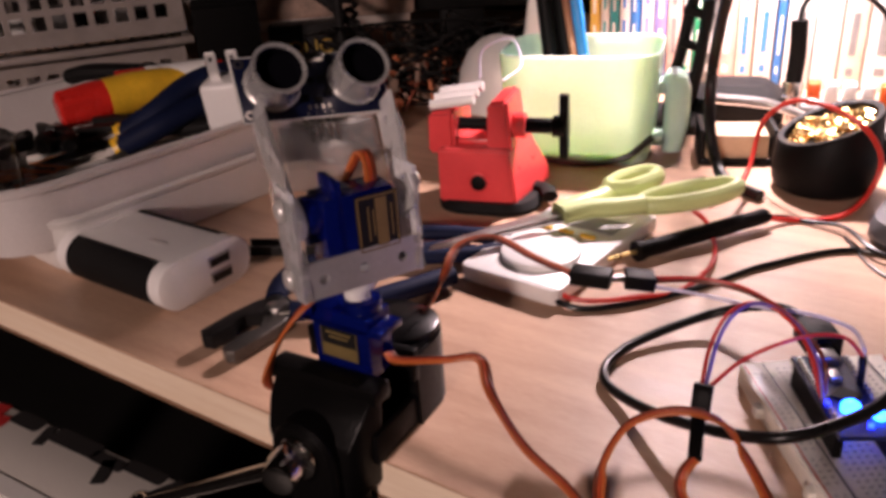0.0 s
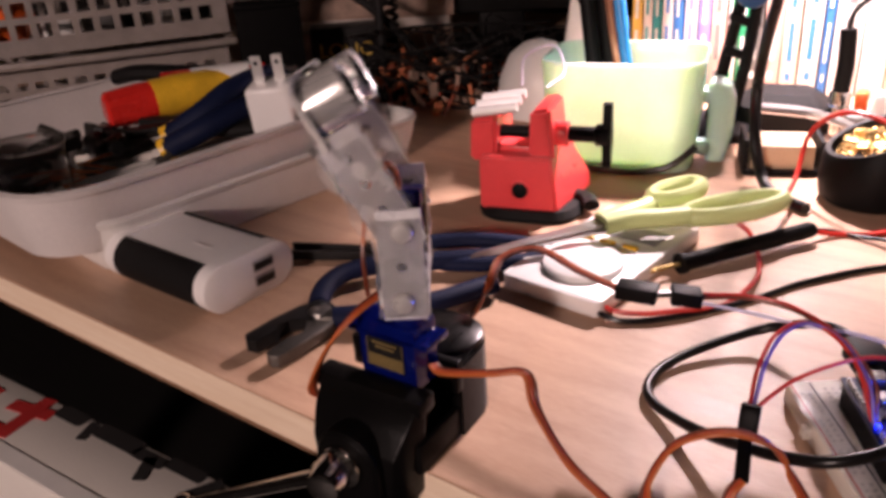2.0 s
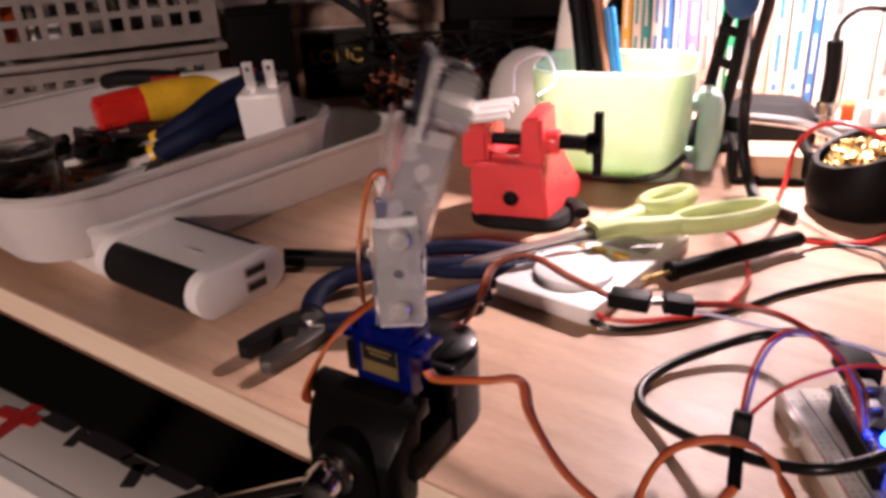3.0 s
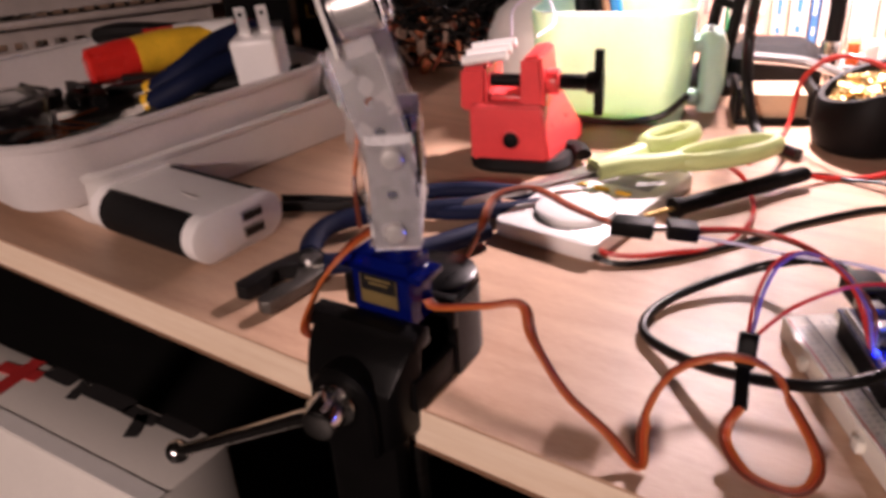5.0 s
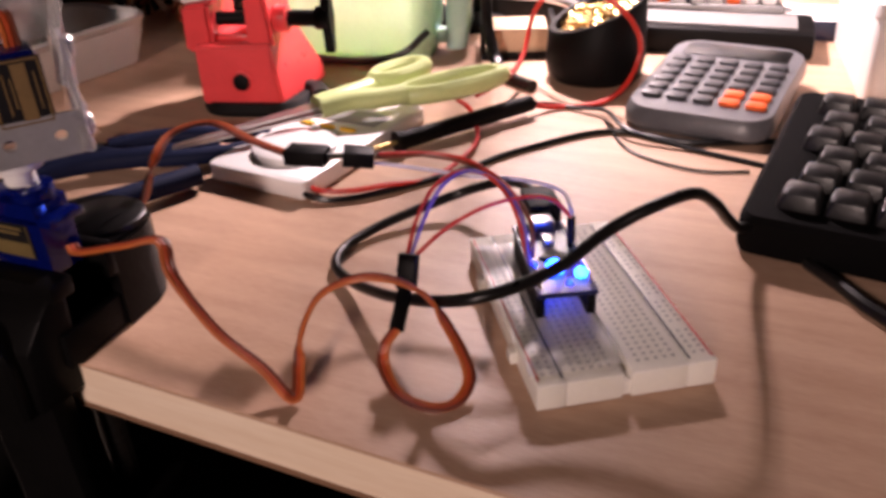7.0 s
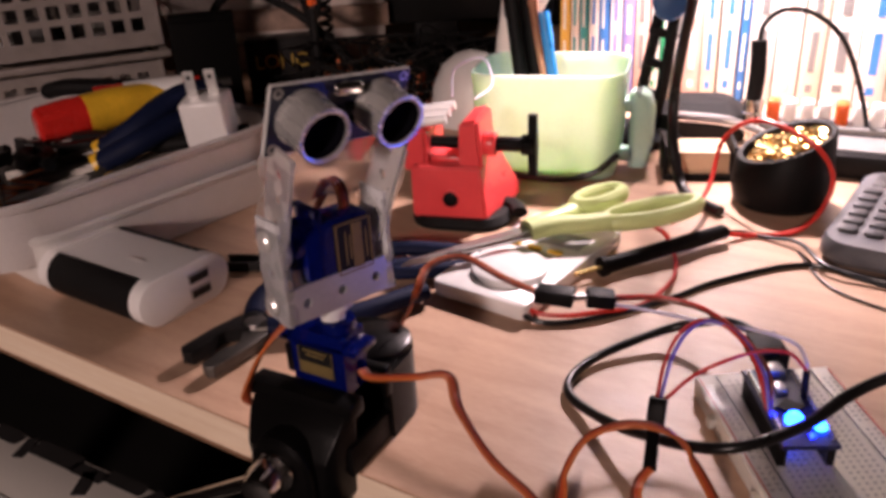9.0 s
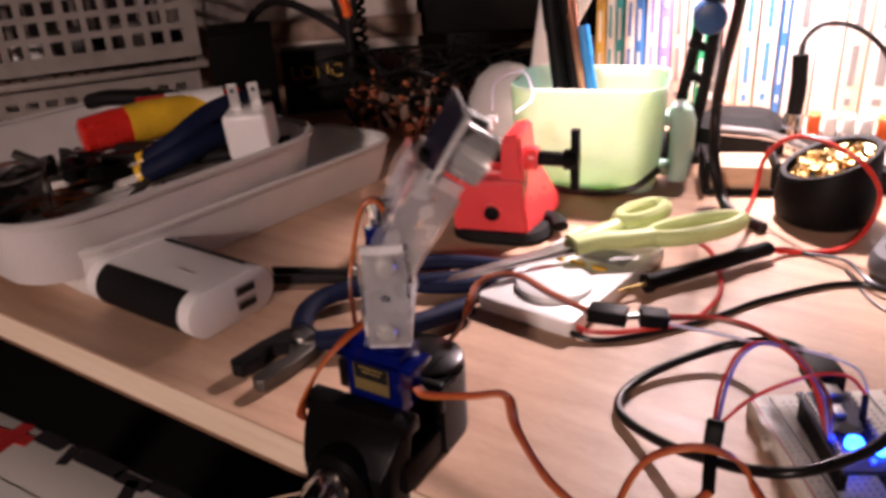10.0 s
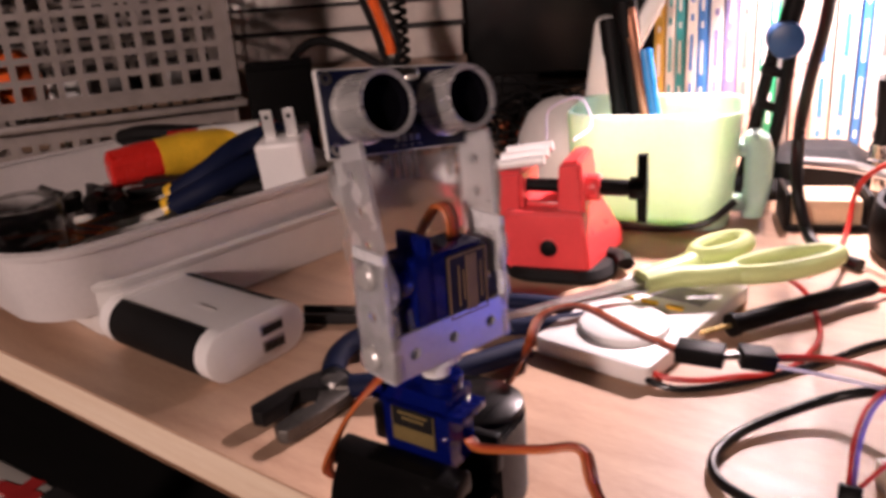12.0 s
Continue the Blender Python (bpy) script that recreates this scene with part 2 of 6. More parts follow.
def solo(name, bm, material, label, category, m=None, group="", kind=""):
    ob = part(name, bm, material, None, "", m)
    return tagged(ob, label, category, group, kind)


def bm_box(size, m=None, bevel=0.0, seg=2):
    bm = bmesh.new()
    add_box(bm, size, m, bevel, seg)
    return bm


def bm_cyl(r, h, m=None, seg=24, r2=None, bevel=0.0):
    bm = bmesh.new()
    add_cyl(bm, r, h, m, seg, r2, bevel)
    return bm


def bm_tube(pts, r, **k):
    bm = bmesh.new()
    add_tube(bm, pts, r, **k)
    return bm


def bm_lathe(profile, m=None, seg=36, caps=True):
    bm = bmesh.new()
    add_lathe(bm, profile, m, seg, caps)
    return bm


def bm_prism(outline, z0, z1, m=None, edge=0.0):
    bm = bmesh.new()
    add_prism(bm, outline, z0, z1, m, edge)
    return bm


# ---- room ----
FLOOR_Z = -0.74


def build_room():
    tagged(part("floor", bm_box((4.4, 4.4, 0.1), pose(-0.2, -0.6, FLOOR_Z - 0.05)), FLOOR), "floor boards coloured near-black for the shade under the desk", "floor", kind="structure")
    tagged(part("ceiling", bm_box((4.4, 4.4, 0.1), pose(-0.2, -0.6, 1.71)), WALL), "plain ceiling over the room, near-black like the shade-coloured walls", "ceiling", kind="structure")
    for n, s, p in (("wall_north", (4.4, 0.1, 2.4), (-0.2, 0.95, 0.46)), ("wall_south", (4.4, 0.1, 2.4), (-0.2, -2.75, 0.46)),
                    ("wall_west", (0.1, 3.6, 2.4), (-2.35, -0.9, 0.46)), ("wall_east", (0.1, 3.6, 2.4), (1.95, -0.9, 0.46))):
        tagged(part(n, bm_box(s, pose(*p)), WALL), "plain room wall, coloured near-black to stand in for shade", "wall", kind="structure")
    # mount made up for the room fill light, out of view
    lamp = thing("unseen_room_lamp", "round white lamp mount added out of view", "wall lamp", pose(0.30, -2.70, 0.85, -90))
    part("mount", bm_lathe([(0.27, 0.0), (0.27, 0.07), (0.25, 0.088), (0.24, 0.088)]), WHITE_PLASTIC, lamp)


def build_desk():
    d = thing("desk", "pale wood veneer desk with a bare plywood edge", "desk", pose(0, 0, 0))
    L0, L1, D = -1.0, 0.85, 0.82
    w, cx = L1 - L0, (L0 + L1) / 2
    part("veneer", bm_box((w, D, 0.0014), pose(cx, D / 2, -0.0007), 0.0003, 1), WOOD, d, "worn pinkish wood veneer")
    part("core", bm_box((w, D - 0.0006, 0.015), pose(cx, D / 2 + 0.0002, -0.0089)), PLY, d, "bare pale plywood core")
    part("lower_ply", bm_box((w, D, 0.0016), pose(cx, D / 2, -0.0172)), PLY_DARK, d)
    for x in (L0 + 0.05, L1 - 0.05):
        for y in (0.08, D - 0.05):
            part("leg", bm_box((0.05, 0.05, -FLOOR_Z - 0.018), pose(x, y, (FLOOR_Z - 0.018) / 2), 0.004), PLY, d)


build_room()
build_desk()


# ---- the black bench vise that holds the servo ----
def strip(bm, w, h, holes, t=0.0012, r=0.0016, corner=0.002):
    """Perforated strip in the YZ plane, normal X, from z = 0 to h, with round holes."""
    n = 12
    edges = sorted(holes)
    cuts = [0.0] + [(a + b) / 2 for a, b in zip(edges, edges[1:])] + [h]
    for x, flip in ((t / 2, False), (-t / 2, True)):
        for i, c in enumerate(edges):
            z0, z1 = cuts[i], cuts[i + 1]
            box, ring = [], []
            for k in range(n):
                a = 2 * math.pi * (k + 0.5) / n
                ca, sa = math.cos(a), math.sin(a)
                s = min((w / 2) / abs(ca) if abs(ca) > 1e-6 else 9, ((z1 - c) if sa > 0 else (c - z0)) / abs(sa) if abs(sa) > 1e-6 else 9)
                box.append(bm.verts.new((x, ca * s, c + sa * s)))
                ring.append(bm.verts.new((x, ca * r, c + sa * r)))
            corners = [(w / 2, z1), (-w / 2, z1), (-w / 2, z0), (w / 2, z0)]
            for k in range(n):
                j = (k + 1) % n
                f = [ring[k], box[k], box[j], ring[j]]
                b0, b1 = box[k].co, box[j].co
                extra = None
                for cy, cz in corners:
                    if abs(b0.y - b1.y) > 1e-7 and abs(b0.z - b1.z) > 1e-7 and min(b0.y, b1.y) - 1e-7 <= cy <= max(b0.y, b1.y) + 1e-7 and min(b0.z, b1.z) - 1e-7 <= cz <= max(b0.z, b1.z) + 1e-7:
                        extra = bm.verts.new((x, cy, cz))
                if extra:
                    f = [ring[k], box[k], extra, box[j], ring[j]]
                bm.faces.new(f if not flip else list(reversed(f)))
    # rims of the holes and the outer border
    for c in edges:
        a = [[bm.verts.new((x, math.cos(2 * math.pi * (k + 0.5) / n) * r, c + math.sin(2 * math.pi * (k + 0.5) / n) * r)) for k in range(n)] for x in (-t / 2, t / 2)]
        for k in range(n):
            bm.faces.new((a[0][k], a[0][(k + 1) % n], a[1][(k + 1) % n], a[1][k]))
    o = [[bm.verts.new((x, y, z)) for y, z in ((w / 2, 0), (w / 2, h), (-w / 2, h), (-w / 2, 0))] for x in (-t / 2, t / 2)]
    for k in range(4):
        bm.faces.new((o[0][k], o[0][(k + 1) % 4], o[1][(k + 1) % 4], o[1][k]))
    bmesh.ops.remove_doubles(bm, verts=bm.verts[:], dist=1e-6)
    return bm


def build_bench_vise():
    v = thing("bench_vise", "small black enamelled bench vise clamped to the desk edge", "vise", pose(-0.099, 0.0, 0.0, 0, 0, 4))
    # moving front jaw: a block that slopes down to the spindle
    bm = bmesh.new()
    add_loft(bm, [[(-w, y, z) , (w, y, z), (w * 0.85, y, -0.010), (-w * 0.85, y, -0.010)] for y, z, w in ((0.001, 0.0285, 0.0200), (-0.003, 0.0285, 0.0200), (-0.010, 0.021, 0.0190), (-0.0155, 0.012, 0.0165))])
    bmesh.ops.bevel(bm, geom=bm.edges[:], offset=0.0014, segments=2, affect="EDGES", profile=0.5)
    part("front_jaw", bm, CAST, v)
    part("jaw_plate", bm_box((0.043, 0.0085, 0.006), pose(0.0, -0.0012, 0.0272), 0.0008), CAST, v, "flat black jaw plate")
    part("jaw_plate", bm_box((0.044, 0.004, 0.012), pose(0, 0.018, 0.0265), 0.0008), CAST, v, "flat black jaw plate")
    bm = bmesh.new()
    add_cyl(bm, 0.0115, 0.008, pose(0, -0.0150, 0.006, 90), 28, 0.0115, 0.002)
    part("spindle_boss", bm, CAST, v)
    bm = bmesh.new()
    add_loft(bm, [[(k * 0.0125 * math.cos(a), y, 0.008 + k * 0.0125 * math.sin(a)) for a in [math.pi * i / 10 for i in range(11)]] + [(-k * 0.0125, y, -0.010), (k * 0.0125, y, -0.010)] for y, k in ((-0.006, 1.0), (-0.0185, 1.0), (-0.0198, 0.9))])
    part("spindle_hood", bm, CAST, v, "arched black casting round the spindle")
    # rear jaw with its round anvil
    bm = bmesh.new()
    add_loft(bm, [[(-0.021, 0.020, z), (0.021, 0.020, z)] + [(0.021 * math.cos(a), 0.031 + 0.021 * math.sin(a), z) for a in [radians(10 + 16 * i) for i in range(11)]] for z in (0.0005, 0.012, 0.027, 0.0295)])
    bmesh.ops.bevel(bm, geom=[e for e in bm.edges if abs(e.verts[0].co.z - e.verts[1].co.z) < 1e-6 and e.verts[0].co.z > 0.029], offset=0.0015, segments=2, affect="EDGES")
    part("rear_jaw", bm, CAST, v)
    bm = bm_lathe([(0.0, 0.0318), (0.0125, 0.0315), (0.0135, 0.0308), (0.0138, 0.029)], pose(0.006, 0.0345, 0))
    part("anvil", bm, ANVIL, v, "worn dark round anvil face")
    # body under the jaws and the clamp that grips the desk
    bm = bmesh.new()
    add_box(bm, (0.040, 0.030, 0.012), pose(0, 0.010, 0.0065), 0.001)
    add_box(bm, (0.030, 0.010, 0.085), pose(0, -0.008, -0.038), 0.003)
    add_box(bm, (0.034, 0.05, 0.012), pose(0, 0.008, -0.078), 0.003)
    part("clamp_frame", bm, CAST, v)
    bm = bmesh.new()
    add_cyl(bm, 0.0045, 0.075, pose(0, 0.018, -0.062), 16)
    add_cyl(bm, 0.010, 0.005, pose(0, 0.018, -0.0215), 20, bevel=0.001)
    part("clamp_screw", bm, STEEL, v)
    # spindle with chrome head and its sliding handle
    bm = bmesh.new()
    add_cyl(bm, 0.0055, 0.010, pose(0, -0.019, 0.009, 90), 20)
    add_cyl(bm, 0.0066, 0.0130, pose(0, -0.0265, 0.009, 90, 0, 12), 24, 0.0058, 0.0016)
    add_cyl(bm, 0.0075, 0.0025, pose(0, -0.0210, 0.009, 90), 24, bevel=0.0006)
    part("spindle_head", bm, CHROME, v, "bright chrome spindle head")
    ax = Vector((-0.84, 0.0, -0.50)).normalized()
    c = Vector((-0.006, -0.0255, 0.006))
    bm = bmesh.new()
    add_tube(bm, [c + ax * s for s in (-0.004, 0, 0.088)], 0.0026, seg=14, smooth=False)
    add_ball(bm, 0.0056, Matrix.Translation(c - ax * 0.004))
    add_ball(bm, 0.0048, Matrix.Translation(c + ax * 0.089))
    part("handle", bm, CHROME, v, "bright chrome sliding handle bar")


def build_servo_body(parent, lab=True):
    """Micro servo, its case lying with the output shaft up; local origin on the output shaft at the top of the case."""
    bm = bmesh.new()
    add_box(bm, (0.0228, 0.0122, 0.0226), pose(-0.0059, 0, -0.0113), 0.0006)
    part("case", bm, SERVO_BLUE, parent, "translucent blue plastic case")
    part("flange", bm_box((0.0322, 0.0122, 0.0025), pose(-0.0059, 0, -0.0052), 0.0005), SERVO_BLUE, parent)
    bm = bmesh.new()
    add_cyl(bm, 0.0059, 0.0040, pose(0, 0, 0.0020), 24, bevel=0.0004)
    add_cyl(bm, 0.0027, 0.0040, pose(-0.0065, 0, 0.0020), 16, bevel=0.0004)
    part("gear_dome", bm, SERVO_BLUE, parent)
    part("output_shaft", bm_cyl(0.0024, 0.0034, pose(0, 0, 0.0057), 14), WHITE_PLASTIC, parent, "white splined output shaft")


def build_pan_servo():
    s = thing("pan_servo", "translucent blue micro servo gripped in the vise jaws", "servo motor", pose(-0.0895, 0.0095, 0.0505, 0, 0, 2))
    build_servo_body(s)
    part("label", bm_box((0.0150, 0.0004, 0.0110), pose(-0.0065, -0.0063, -0.0118)), LABEL_BLACK, s, "black and gold sticker with fine print")
    bm = bmesh.new()
    add_box(bm, (0.0138, 0.0003, 0.0046), pose(-0.0065, -0.0066, -0.0146))
    for z, w in ((-0.0078, 0.0100), (-0.0094, 0.0075)):
        add_box(bm, (w, 0.0003, 0.0007), pose(-0.0065, -0.0066, z))
    for dx in (-0.0071, 0.0071):
        add_box(bm, (0.0003, 0.0003, 0.0102), pose(-0.0065 + dx, -0.0066, -0.0118))
    part("print", bm, GOLD, s, "gold print bars")


PAN = (-0.0892, 0.0067, 0.0614)
PIVOT = (0.0024, 0.0, 0.0262)


def build_screw(bm, m, r=0.0028):
    add_lathe(bm, [(r, 0.0), (r, 0.0008), (r * 0.8, 0.0016), (r * 0.35, 0.0019), (0.0, 0.0019)], m, 16)


def build_pan_head():
    h = thing("pan_tilt_head", "ultrasonic sensor on a tilting bracket of perforated metal strips", "sensor robot head", pose(*PAN))
    bm = bmesh.new()
    add_cyl(bm, 0.0072, 0.0026, pose(0, 0, 0.0007), 24, bevel=0.0004)
    add_cyl(bm, 0.0040, 0.0050, pose(0, 0, -0.0028), 20, bevel=0.0004)
    part("horn", bm, WHITE_PLASTIC, h, "white plastic servo horn")
    for sy in (-1, 1):
        bm = bmesh.new()
        strip(bm, 0.0125, 0.0338, (0.0060, 0.0166, 0.0278))
        part("side_strip", bm, TAPED, h, "perforated metal side strip under clear tape", pose(0.0022, sy * 0.0190, 0.0020, 0, 0, 90))
        for z, x in ((0.0079, 0.0018), (0.0298, 0.0030)):
            bm = bmesh.new()
            build_screw(bm, pose(x, sy * 0.0206, z, sy * -90), 0.0033)
            part("screw", bm, SCREW, h, "pan-head steel screw")
        # clear tape folded round each side strip, standing off in creases
        bm = bmesh.new()
        rows = []
        for j in range(9):
            z = 0.0030 + 0.0305 * j / 8
            rows.append([(x + 0.0005 * math.sin(2.1 * j + k), sy * (y + 0.0004 * math.sin(1.9 * j + 1.3 * k)), z) for k, (x, y) in enumerate(((0.0090, 0.0170), (0.0092, 0.0195), (0.0062, 0.0207), (0.0022, 0.0204), (-0.0018, 0.0208), (-0.0052, 0.0197), (-0.0055, 0.0172)))])
        grid = [[bm.verts.new(q) for q in r] for r in rows]
        for a, b in zip(grid, grid[1:]):
            for k in range(6):
                bm.faces.new((a[k], a[k + 1], b[k + 1], b[k]))
        part("tape_wrap", bm, CLEAR, h, "crinkled clear tape round the strip")
    bm = bmesh.new()
    strip(bm, 0.0118, 0.0386, (0.0065, 0.0193, 0.0320))
    part("front_strip", bm, ALU, h, "perforated aluminium front strip", pose(0.0082, 0.0193, 0.0084, 90, 0, 0))
    part("bottom_strip", bm_box((0.0118, 0.0386, 0.0012), pose(0.0020, 0, 0.0026)), ALU, h)
    # the tilt servo stands on end inside, its shaft to the side
    m = pose(0.0020, 0.0, 0.0262) @ pose(0, 0, 0, 90, 0, 0) @ pose(0, 0, 0.0105, 0, 0, 90)
    t = new("tilt_servo")
    t.parent, t.matrix_basis, t.empty_display_size = h, m, 0.01
    t["label"] = "translucent blue micro servo lying on its side"
    build_servo_body(t)
    # round pale horn on the shaft, against the inside of the arm
    part("tilt_horn", bm_cyl(0.0062, 0.0022, pose(0.0024, -0.0166, 0.0262, 90), 24, bevel=0.0004), GREY_WHITE, h, "pale plastic servo horn")
    part("sticker", bm_box((0.0004, 0.0138, 0.0180), pose(0.0084, 0.0060, 0.0215), 0), LABEL_BLACK, h, "black and gold sticker")
    bm = bmesh.new()
    for dy in (-0.0062, 0.0062):
        add_box(bm, (0.0003, 0.0005, 0.0168), pose(0.0087, 0.0060 + dy, 0.0215))
    for dz in (-0.0083, 0.0083):
        add_box(bm, (0.0003, 0.0124, 0.0005), pose(0.0087, 0.0060, 0.0215 + dz))
    for dy, w in ((-0.0030, 0.0110), (-0.0014, 0.0080), (0.0045, 0.0100)):
        add_box(bm, (0.0003, 0.0004, w), pose(0.0087, 0.0060 + dy, 0.0215))
    # print and panel use the gold darkened for shade
    part("sticker_print", bm, SHADED_GOLD, h, "gold print bars")
    part("sticker_panel", bm_box((0.0003, 0.0036, 0.0150), pose(0.0087, 0.0072, 0.0215)), SHADED_GOLD, h, "gold sticker panel")
    # short leads leave the top of the tilt servo
    for k, mt in enumerate((YELLOW_WIRE, ORANGE_WIRE, BROWN_WIRE)):
        part("lead", bm_tube([(0.001, 0.0070 + 0.0014 * k, 0.030), (0.0006, 0.0070 + 0.0014 * k, 0.0365), (-0.0020, 0.0068 + 0.0014 * k, 0.0395), (-0.0065, 0.006 + 0.0012 * k, 0.0365), (-0.0105, -0.002, 0.018), (-0.010, -0.006, 0.003)], 0.00075, seg=6, n=5), mt, h)
    # tilting part
    tf = new("tilt_frame")
    tf.parent, tf.matrix_basis, tf.empty_display_size = h, pose(*PIVOT), 0.01
    tf["label"] = "tilting frame with the twin-eyed sensor board"
    for sy in (-1, 1):
        bm = bmesh.new()
        strip(bm, 0.0122, 0.0375, (0.0045, 0.0130, 0.0215, 0.0300))
        part("arm", bm, FROSTED, tf, "perforated arm wrapped in cloudy clear tape", pose(0, sy * 0.0176, -0.0045) @ pose(0, 0, 0, -sy * 4.0) @ pose(0, 0, 0, 0, 0, 90))
        # loose tape edge that stands off the arm
        bm = bmesh.new()
        rows = []
        for j in range(8):
            z = 0.002 + 0.0270 * j / 7
            rows.append([(x - 0.0012 * (k == 0) * math.sin(1.6 * j + sy), sy * (0.0187 + 0.07 * z + 0.0007 * math.sin(1.4 * j + 2 * k)), z) for k, x in enumerate((-0.0086, -0.0040, 0.0005, 0.0050, 0.0074))])
        grid = [[bm.verts.new(q) for q in r] for r in rows]
        for a, b in zip(grid, grid[1:]):
            for k in range(4):
                bm.faces.new((a[k], a[k + 1], b[k + 1], b[k]))
        part("tape_flap", bm, CLEAR, tf, "crinkled clear tape standing off the arm")
    # cloudy tape stretched from arm to arm behind the servo
    bm = bmesh.new()
    grid = [[bm.verts.new((-0.0098 + 0.0006 * math.sin(1.9 * k + 1.1 * j), -0.0118 + 0.0304 * k / 8, 0.0165 + 0.0150 * j / 4 + 0.0005 * math.sin(2.3 * k))) for k in range(9)] for j in range(5)]
    for a, b in zip(grid, grid[1:]):
        for k in range(8):
            bm.faces.new((a[k], a[k + 1], b[k + 1], b[k]))
    part("tape_sheet", bm, FILM, tf, "cloudy clear tape stretched between the arms")
    B0, BX = 0.0302, -0.0026
    part("circuit_board", bm_box((0.0016, 0.0470, 0.0208), pose(BX - 0.0008, 0, B0 + 0.0104), 0.0002, 1), PCB_BLUE, tf, "blue circuit board")
    bm = bmesh.new()
    for z in (B0 - 0.0001, B0 + 0.0209):
        add_box(bm, (0.0013, 0.0468, 0.0003), pose(BX - 0.0008, 0, z))
    for y in (-0.0236, 0.0236):
        add_box(bm, (0.0013, 0.0003, 0.0206), pose(BX - 0.0008, y, B0 + 0.0104))
    part("board_edge", bm, GREY_WHITE, tf, "pale cut edge of the board")
    ZC = 0.0410
    for sy in (-1, 1):
        can = bm_lathe([(0.0080, 0.0), (0.0086, 0.0003), (0.0086, 0.0012), (0.0080, 0.0016), (0.0080, 0.0110), (0.0082, 0.0115), (0.0081, 0.0119), (0.0074, 0.0119), (0.0069, 0.0117), (0.0067, 0.0108), (0.0067, 0.0070)], pose(BX, sy * 0.0131, ZC, 0, 90), 40)
        part("transducer", can, CAN, tf, "bright aluminium ultrasonic transducer can")
        part("inner_wall", bm_lathe([(0.0067, 0.0114), (0.0064, 0.0112), (0.0064, 0.0060), (0.0067, 0.0060)], pose(BX, sy * 0.0131, ZC, 0, 90), 36, False), DARK_MESH, tf, "black inside of the can")
        part("gauze", bm_cyl(0.0064, 0.0006, pose(BX + 0.0078, sy * 0.0131, ZC, 0, 90), 32), DARK_MESH, tf, "dark gauze inside the can")
    bm = bmesh.new()
    add_box(bm, (0.0034, 0.0098, 0.0036), pose(BX + 0.0016, 0, B0 + 0.0185), 0.0014, 3)
    part("crystal", bm, CHROME, tf, "metal oscillator can")
    for k in range(4):
        y = (k - 1.5) * 0.00254
        bm = bmesh.new()
        add_box(bm, (0.0006, 0.0006, 0.0085), pose(BX - 0.0026, y, B0 - 0.0030))
        add_box(bm, (0.0030, 0.0006, 0.0006), pose(BX - 0.0014, y, B0 + 0.0012))
        part("pin", bm, STEEL, tf, "bare header pin")
    part("pin_block", bm_box((0.0024, 0.0102, 0.0024), pose(BX - 0.0028, 0, B0 + 0.0012), 0.0002, 1), BLACK_PLASTIC, tf)
    bm = bmesh.new()
    for y, z in ((-0.0040, 0.006), (0.0, 0.005), (0.0036, 0.007), (-0.0012, 0.0115), (0.0028, 0.012)):
        add_box(bm, (0.0014, 0.0022, 0.0016), pose(BX + 0.0006, y, B0 + z))
    part("components", bm, BLACK_PLASTIC, tf)
    bm = bmesh.new()
    for y, z in ((-0.0030, 0.0030), (-0.0010, 0.0030), (0.0012, 0.0030), (0.0032, 0.0030), (0.0050, 0.0095)):
        add_box(bm, (0.0006, 0.0009, 0.0014), pose(BX + 0.0002, y, B0 + z))
    part("solder", bm, STEEL, tf, "bright solder joints")
    for z, y in ((0.0020, -0.0214), (0.0188, -0.0214), (0.0020, 0.0214), (0.0188, 0.0214)):
        part("mounting_ring", bm_lathe([(0.0008, 0.0), (0.0008, 0.0003), (0.0016, 0.0003), (0.0016, 0.0)], pose(BX, y, B0 + z, 0, 90), 14, False), STEEL, tf, "tinned mounting ring")
    # clear tape wound across the arms
    bm = bmesh.new()
    nseg = 10
    rows = []
    for j in range(8):
        z = 0.008 + 0.0210 * j / 7
        rows.append([(-0.0066 + 0.0006 * math.sin(1.7 * j + 0.9 * i), -0.0184 + 0.0368 * i / nseg, z + 0.0007 * math.sin(1.3 * i + j)) for i in range(nseg + 1)])
    grid = [[bm.verts.new(p) for p in r] for r in rows]
    for a, b in zip(grid, grid[1:]):
        for i in range(nseg):
            bm.faces.new((a[i], a[i + 1], b[i + 1], b[i]))
    part("tape", bm, CLEAR, tf, "crinkled clear tape across the back of the arms")
    return h, tf


build_bench_vise()
build_pan_servo()
HEAD, TILT_FRAME = build_pan_head()


